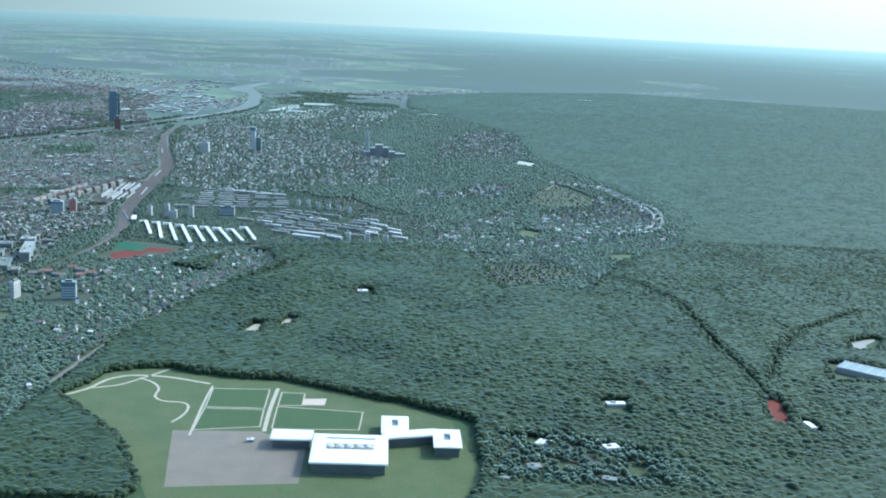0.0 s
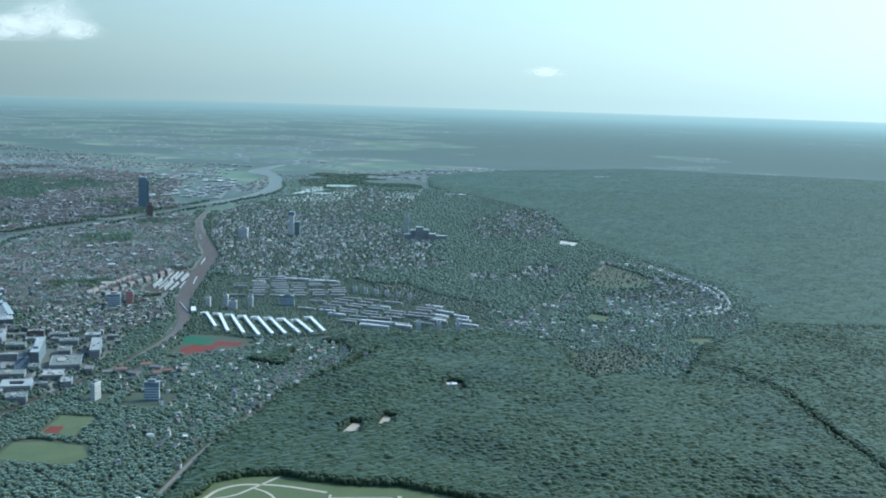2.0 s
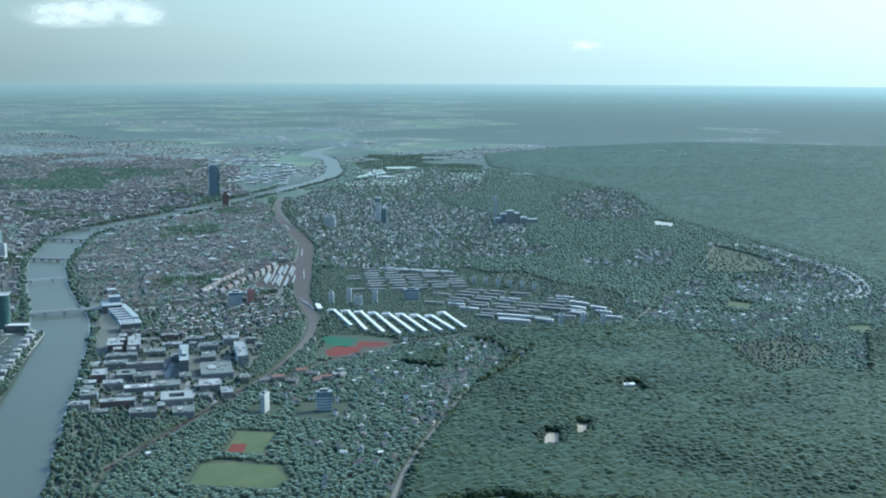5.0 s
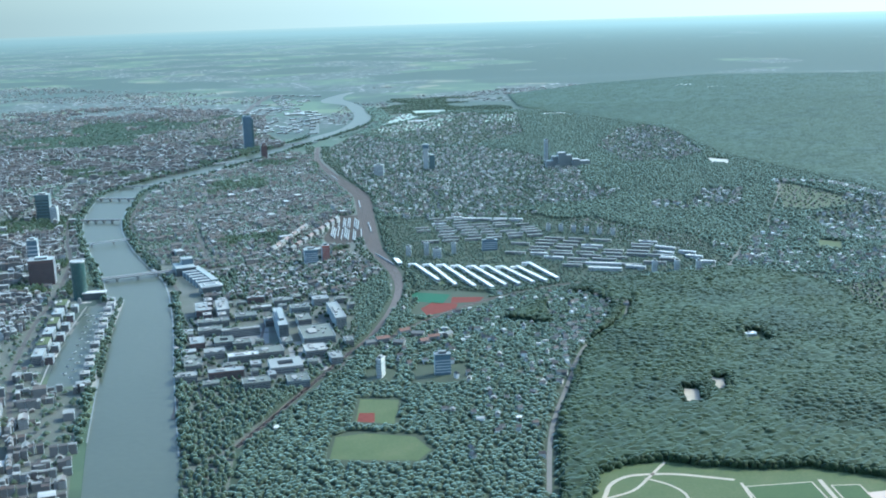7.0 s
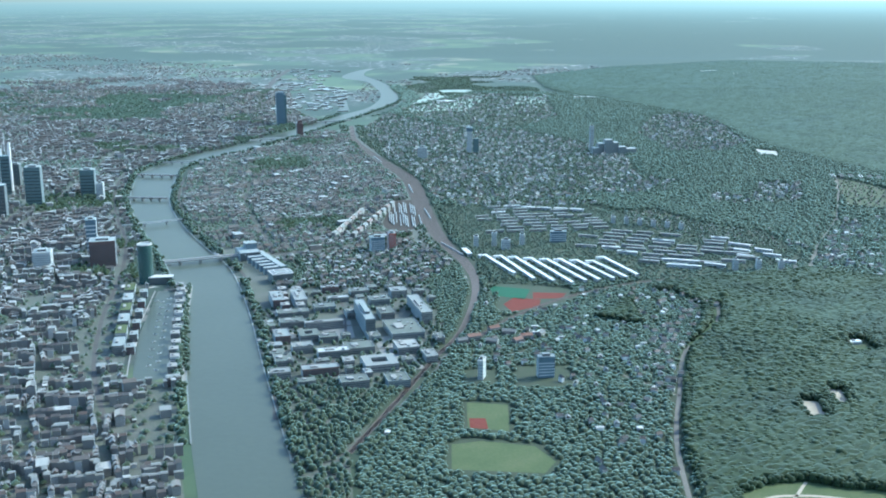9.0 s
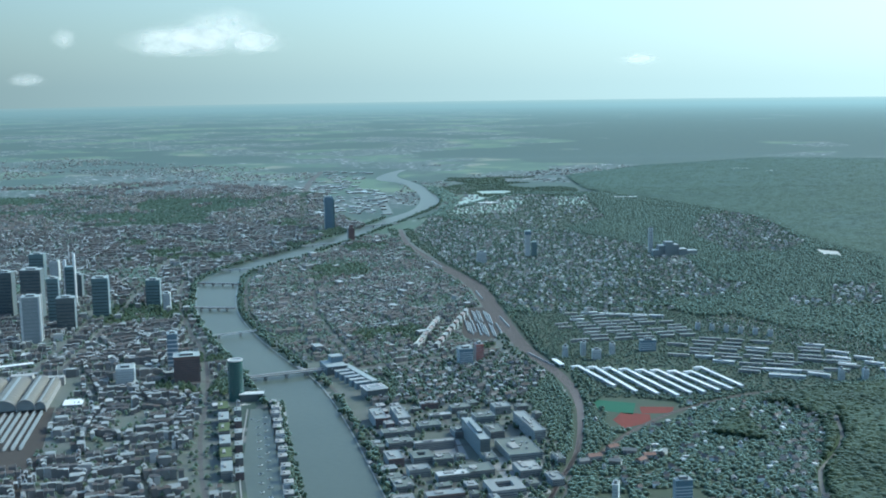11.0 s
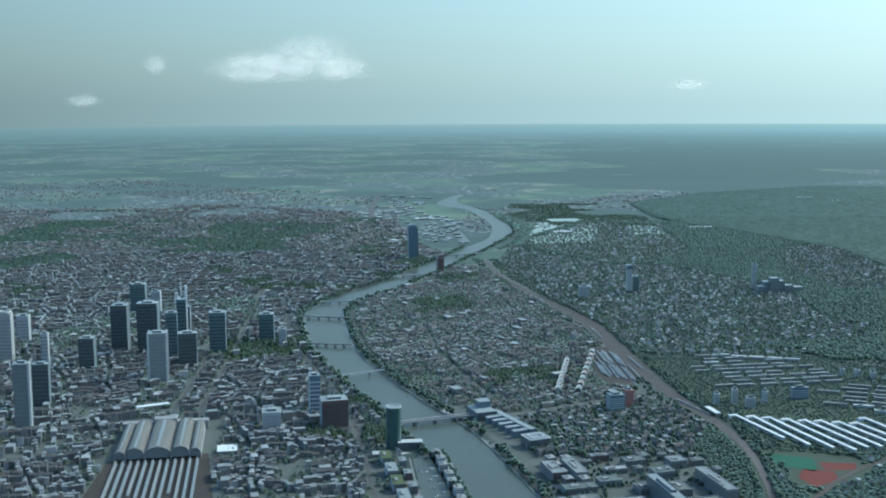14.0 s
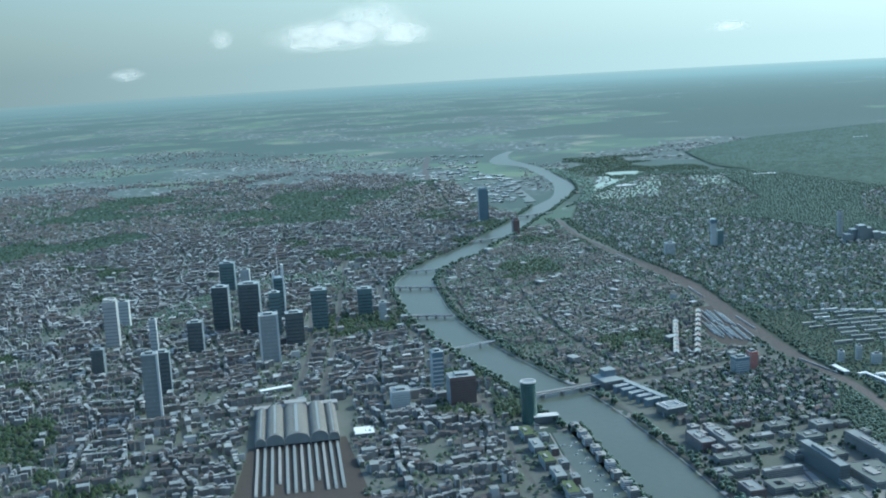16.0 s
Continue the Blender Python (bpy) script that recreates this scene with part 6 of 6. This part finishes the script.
CARS = mat("car_paint", [(0.6, 0.6, 0.6), (0.1, 0.1, 0.12), (0.7, 0.7, 0.72), (0.3, 0.05, 0.05)], 1.0, island=True, rough=0.3, spec=0.5, sheen=0)
car = thing("car", 58, 484, 40, "small parked car beside the drive", "car", "parked cars", 0.14)
part("body", box_mesh("body", 1.25, 0.5, 0.28, CARS, z=0.05, bevel=0.08), car)
part("cabin", box_mesh("cabin", 0.7, 0.46, 0.2, WINDOWS, x=-0.05, z=0.33, top=(0.5, 0.36), bevel=0.08), car, "dark glazed cabin")
for sx in (-0.4, 0.4):
    for sy in (-0.24, 0.24):
        w_ = part("wheel", drum_mesh("wheel", 0.1, 0.08, WINDOWS, -0.04, 10), car)
        w_.matrix_basis = pose(sx, sy, 0.1, 90, 0, 0)
rng = np.random.RandomState(77)
for k in range(40):
    f = k / 40
    q = smooth_line([(46, 486), (54, 480), (66, 485), (76, 464), (96, 449)], 1.2)
    c_ = q[int(f * (len(q) - 1))]
    copy_thing(car, pose(c_[0] + rng.choice([-1.9, 1.9]), c_[1] + rng.uniform(-0.4, 0.4), 0.14, 0, 0, rng.choice([-30, 60, 150])))
for x, y, w, d, h, tu in ((45, 456, 6, 5, 2.4, 10), (77, 446, 6, 4, 2.4, -15), (32, 440, 6, 5, 2.4, 0)):
    house("house", x, y, w, d, h, tu, "pale flat-roofed house beside the drive", "drive houses", "flat", WALLS, ROOF_GREY)
rx, ry = scatter([(22, 440), (24, 500), (60, 500), (110, 485), (125, 440)], 3.3, rng)
ok = clear_of([band([(18, 500), (38, 498), (34, 473), (27, 456), (20, 430)], 3), band([(46, 486), (54, 480), (66, 485), (76, 464), (96, 449), (120, 430)], 5)] + [keep(x, y, 5) for x, y in ((45, 456), (77, 446), (60, 462), (92, 462), (32, 440), (49, 489), (83, 484))], rx, ry)
tagged(new("trees", trees_mesh("trees", rx[ok], ry[ok], rng.uniform(2.6, 4.4, ok.sum()), rng.uniform(2.6, 4.2, ok.sum()), 3, CROWN, rng, 0.0, 0.8)), "green trees between drive and houses", "trees", kind="stuff")

# halls in the woods, and far white sheds
BLUE_ROOF = mat("blue_grey_roof", [(0.09, 0.13, 0.16), (0.12, 0.17, 0.2)], 0.1, rough=0.4)
sheet("lawn", HALL, 0.07, DULL, "rough grass round the hall", "lawn")
o = thing("sports_hall", 252, 622, -38, "wide blue-grey sports hall with white roof edges", "sports hall")
part("wall", box_mesh("wall", 28, 15, 3.0, CONCRETE), o)
part("roof", box_mesh("roof", 28.4, 15.4, 0.5, BLUE_ROOF, z=3.0, bevel=0.2), o)
for sy in (-1, 1):
    part("roof_edge", box_mesh("roof_edge", 28.6, 0.6, 0.8, TRIM, y=sy * 7.6, z=3.0), o, "white roof edge")
for k in range(4):
    part("roof_rib", box_mesh("roof_rib", 0.35, 15, 0.3, TRIM, x=-10 + 6.6 * k, z=3.5), o, "white roof rib")
sheet("yard", [(264, 672), (268, 688), (280, 698), (288, 701), (287, 697), (277, 686), (272, 671)], 0.09, CONCRETE, "pale paved clearing in the woods", "yard")
house("shed", 190, 527, 3.2, 9, 1.8, 12, "long pale shed beside the sports ground", "woodland sheds", "flat", TRIM, WHITE, extra=False)
house("shed", 183, 570, 8, 2.4, 1.6, 0, "low pale shed at the head of the sports ground", "woodland sheds", "flat", TRIM, CONCRETE, extra=False)
for k in range(3):
    house("shed", 49.5 + 2.4 * k, 487 - 0.6 * k, 1.5, 6, 1.7, -28, "narrow white hall roof beside the drive", "striped halls", "flat", TRIM, WHITE, extra=False)
for x, y, w, d in ((-40, 2221, 46, 14), (425, 2790, 90, 22), (345, 2870, 40, 16), (300, 2560, 30, 12), (-300, 2150, 36, 16), (-560, 2380, 40, 18)):
    house("warehouse", x, y, w, d, 2.2, 4, "long white warehouse roof in the far woods", "far warehouses", "flat", CONCRETE, WHITE, extra=False)

# stepped tower block on the suburb's edge
o = thing("stepped_block", -96, 1512, 6, "stepped grey tower blocks on the hill", "apartment block")
for k, (dx, w, h) in enumerate(((-16, 9, 9), (-8, 9, 14), (0, 10, 19), (9, 9, 15), (18, 9, 10), (30, 14, 7))):
    b_k = part("block", box_mesh("block", w, 11, h, GLASS["slab"], x=dx, y=(k % 2) * 4.0, bevel=0.2), o)
    for j in range(int(h / 2.4)):
        part("window_band", loop_band("window_band", w, 11, 0.7, 1.2 + 2.3 * j, BANDS, 0.06), b_k).location = (dx, (k % 2) * 4.0, 0)

# trees at the foot of the white terraces
tx, ty = np.array(smooth_line([(-262, 908), (-248, 902), (-222, 886), (-205, 884), (-182, 892), (-160, 902)], 1.8))[:, :2].T
tagged(new("trees", trees_mesh("trees", tx + rng.normal(0, 1, len(tx)), ty + rng.normal(0, 1.2, len(tx)), rng.uniform(2.0, 3.2, len(tx)), rng.uniform(2.0, 3.0, len(tx)), 2, CROWN, rng, 0.0, 0.7)), "row of dark trees at the foot of the terraces", "trees", kind="stuff")

# trees on the harbour spit
pts = np.array(smooth_line([(-483, 884), (-474, 836), (-462, 780), (-445, 710)], 3.0)) + rng.normal(0, 0.7, (len(smooth_line([(-483, 884), (-474, 836), (-462, 780), (-445, 710)], 3.0)), 2))
tagged(new("trees", trees_mesh("trees", pts[:, 0], pts[:, 1], rng.uniform(2.2, 3.6, len(pts)), rng.uniform(2.6, 4.0, len(pts)), 3, CROWN, rng)), "row of trees along the harbour spit", "trees", kind="stuff")

# hospital yards and drives
YARD = mat("paved_yard", [(0.2, 0.2, 0.19), (0.28, 0.275, 0.265)], 0.2, sheen=FLAT_HAZE_SHEEN)
for q in ([(-420, 830), (-398, 838), (-394, 820), (-416, 812)], [(-345, 770), (-318, 780), (-312, 745), (-338, 738)], [(-380, 800), (-362, 806), (-356, 770), (-374, 766)], [(-342, 735), (-322, 742), (-312, 715), (-330, 708)], [(-400, 790), (-384, 794), (-380, 770), (-396, 768)]):
    sheet("yard", q, 0.09, YARD, "pale paved hospital yard", "yard")
for line in ([(-418, 795), (-385, 790), (-345, 800), (-312, 815)], [(-408, 750), (-370, 745), (-330, 750), (-303, 745)], [(-372, 690), (-362, 760), (-372, 850), (-384, 880)]):
    strip("road", line, 1.8, 0.12, ROAD, "hospital drive in pale asphalt", "road")

# ---- clouds ----
CLOUD = bpy.data.materials.new("cloud")
CLOUD.use_nodes = True
t_ = CLOUD.node_tree
t_.nodes.remove(t_.nodes["Principled BSDF"])
df, tl = node(t_, "ShaderNodeBsdfDiffuse", Color=(0.84, 0.84, 0.85, 1)), node(t_, "ShaderNodeBsdfTranslucent", Color=(0.92, 0.91, 0.9, 1))
body, tr_ = t_.nodes.new("ShaderNodeMixShader"), t_.nodes.new("ShaderNodeBsdfTransparent")
veil = t_.nodes.new("ShaderNodeMixShader")
body.inputs[0].default_value = 0.85
g_ = t_.nodes.new("ShaderNodeNewGeometry")
n_ = node(t_, "ShaderNodeTexNoise", Scale=1.0, Detail=9.0, Roughness=0.58)
n_.noise_dimensions = "4D"
which = t_.nodes.new("ShaderNodeObjectInfo")
grow_ = t_.nodes.new("ShaderNodeMath")
grow_.operation, grow_.inputs[1].default_value = "MULTIPLY", 40.0
t_.links.new(which.outputs["Random"], grow_.inputs[0])
t_.links.new(grow_.outputs[0], n_.inputs["W"])
# normals bent along the sun's rays brighten the vapour, standing in for spread light
lit_ = t_.nodes.new("ShaderNodeVectorMath")
lit_.operation = "MULTIPLY_ADD"
lit_.inputs[1].default_value, lit_.inputs[2].default_value = (0.2, 0.2, 0.2), tuple(-sun_from)
t_.links.new(g_.outputs["Normal"], lit_.inputs[0])
nrm_ = t_.nodes.new("ShaderNodeVectorMath")
nrm_.operation = "NORMALIZE"
t_.links.new(lit_.outputs[0], nrm_.inputs[0])
t_.links.new(nrm_.outputs[0], tl.inputs["Normal"])
# vapour thins out towards the cloud's rim
tc_ = t_.nodes.new("ShaderNodeTexCoord")
mid_ = t_.nodes.new("ShaderNodeVectorMath")
mid_.operation = "MULTIPLY_ADD"
mid_.inputs[1].default_value, mid_.inputs[2].default_value = (2, 0, 2), (-1, 0, -0.8)
rim_ = t_.nodes.new("ShaderNodeTexGradient")
rim_.gradient_type = "SPHERICAL"
t_.links.new(tc_.outputs["Generated"], mid_.inputs[0])
t_.links.new(mid_.outputs[0], rim_.inputs[0])
wide_ = t_.nodes.new("ShaderNodeVectorMath")
wide_.operation = "MULTIPLY"
wide_.inputs[1].default_value = (7.0, 0.0, 3.2)
t_.links.new(tc_.outputs["Generated"], wide_.inputs[0])
t_.links.new(wide_.outputs[0], n_.inputs["Vector"])
sum_ = t_.nodes.new("ShaderNodeMath")
sum_.operation = "MULTIPLY"
t_.links.new(rim_.outputs["Fac"], sum_.inputs[0])
t_.links.new(n_.outputs[0], sum_.inputs[1])
a_ = ramp(t_, sum_.outputs[0], [(0.04, (0, 0, 0)), (0.14, (0.1, 0.1, 0.1)), (0.26, (0.45, 0.45, 0.45)), (0.45, (0.85, 0.85, 0.85))])
t_.links.new(df.outputs[0], body.inputs[1])
t_.links.new(tl.outputs[0], body.inputs[2])
dense = t_.nodes.new("ShaderNodeMath")
dense.operation = "MULTIPLY"
t_.links.new(a_.outputs[0], dense.inputs[0])
t_.links.new(which.outputs["Color"], dense.inputs[1])
t_.links.new(dense.outputs[0], veil.inputs[0])
t_.links.new(tr_.outputs[0], veil.inputs[1])
t_.links.new(body.outputs[0], veil.inputs[2])
t_.links.new(veil.outputs[0], t_.nodes["Material Output"].inputs[0])


def cloud(x, y, z, w, h, seed, thick, label):
    """The near side of a flat-based heap of vapour."""
    bm = bmesh.new()
    bmesh.ops.create_icosphere(bm, subdivisions=5, radius=1.0)
    bmesh.ops.delete(bm, geom=[v for v in bm.verts if v.co.y > 0.02], context="VERTS")
    for v in bm.verts:
        c = v.co.copy()
        soft = 0.3 * noise.fractal(Vector((c.x * 2.2 + seed * 9.0, 0.0, c.z * 1.3)), 0.8, 2.1, 3)
        v.co = (x + c.x * w / 2, y + c.y * w * 0.03 * (1 + soft), z + c.z * (1 + soft) * h * (0.75 if c.z > 0 else 0.4))
    me = bpy.data.meshes.new("cloud")
    bm.to_mesh(me)
    bm.free()
    me.materials.append(CLOUD)
    for f in me.polygons:
        f.use_smooth = True
    new_one = tagged(new("cloud", me), label, "cloud", kind="stuff")
    new_one.color = (thick, thick, thick, 1)


cloud(-758, 1810, 281, 240, 54, 1, 0.85, "small white cumulus cloud with a ragged top")
cloud(-655, 1800, 281, 120, 38, 7, 0.6, "rounded white shoulder of the cumulus cloud")
cloud(-700, 1822, 306, 170, 56, 5, 0.45, "thin torn veil over the cumulus cloud")
cloud(-887, 1657, 283, 42, 30, 2, 0.4, "torn white wisp beside the cloud")
cloud(-1505, 3127, 240, 125, 36, 3, 0.4, "faint small cloud near the skyline")
cloud(300, 4100, 292, 190, 40, 4, 0.5, "thin flat cloud low over the plain")
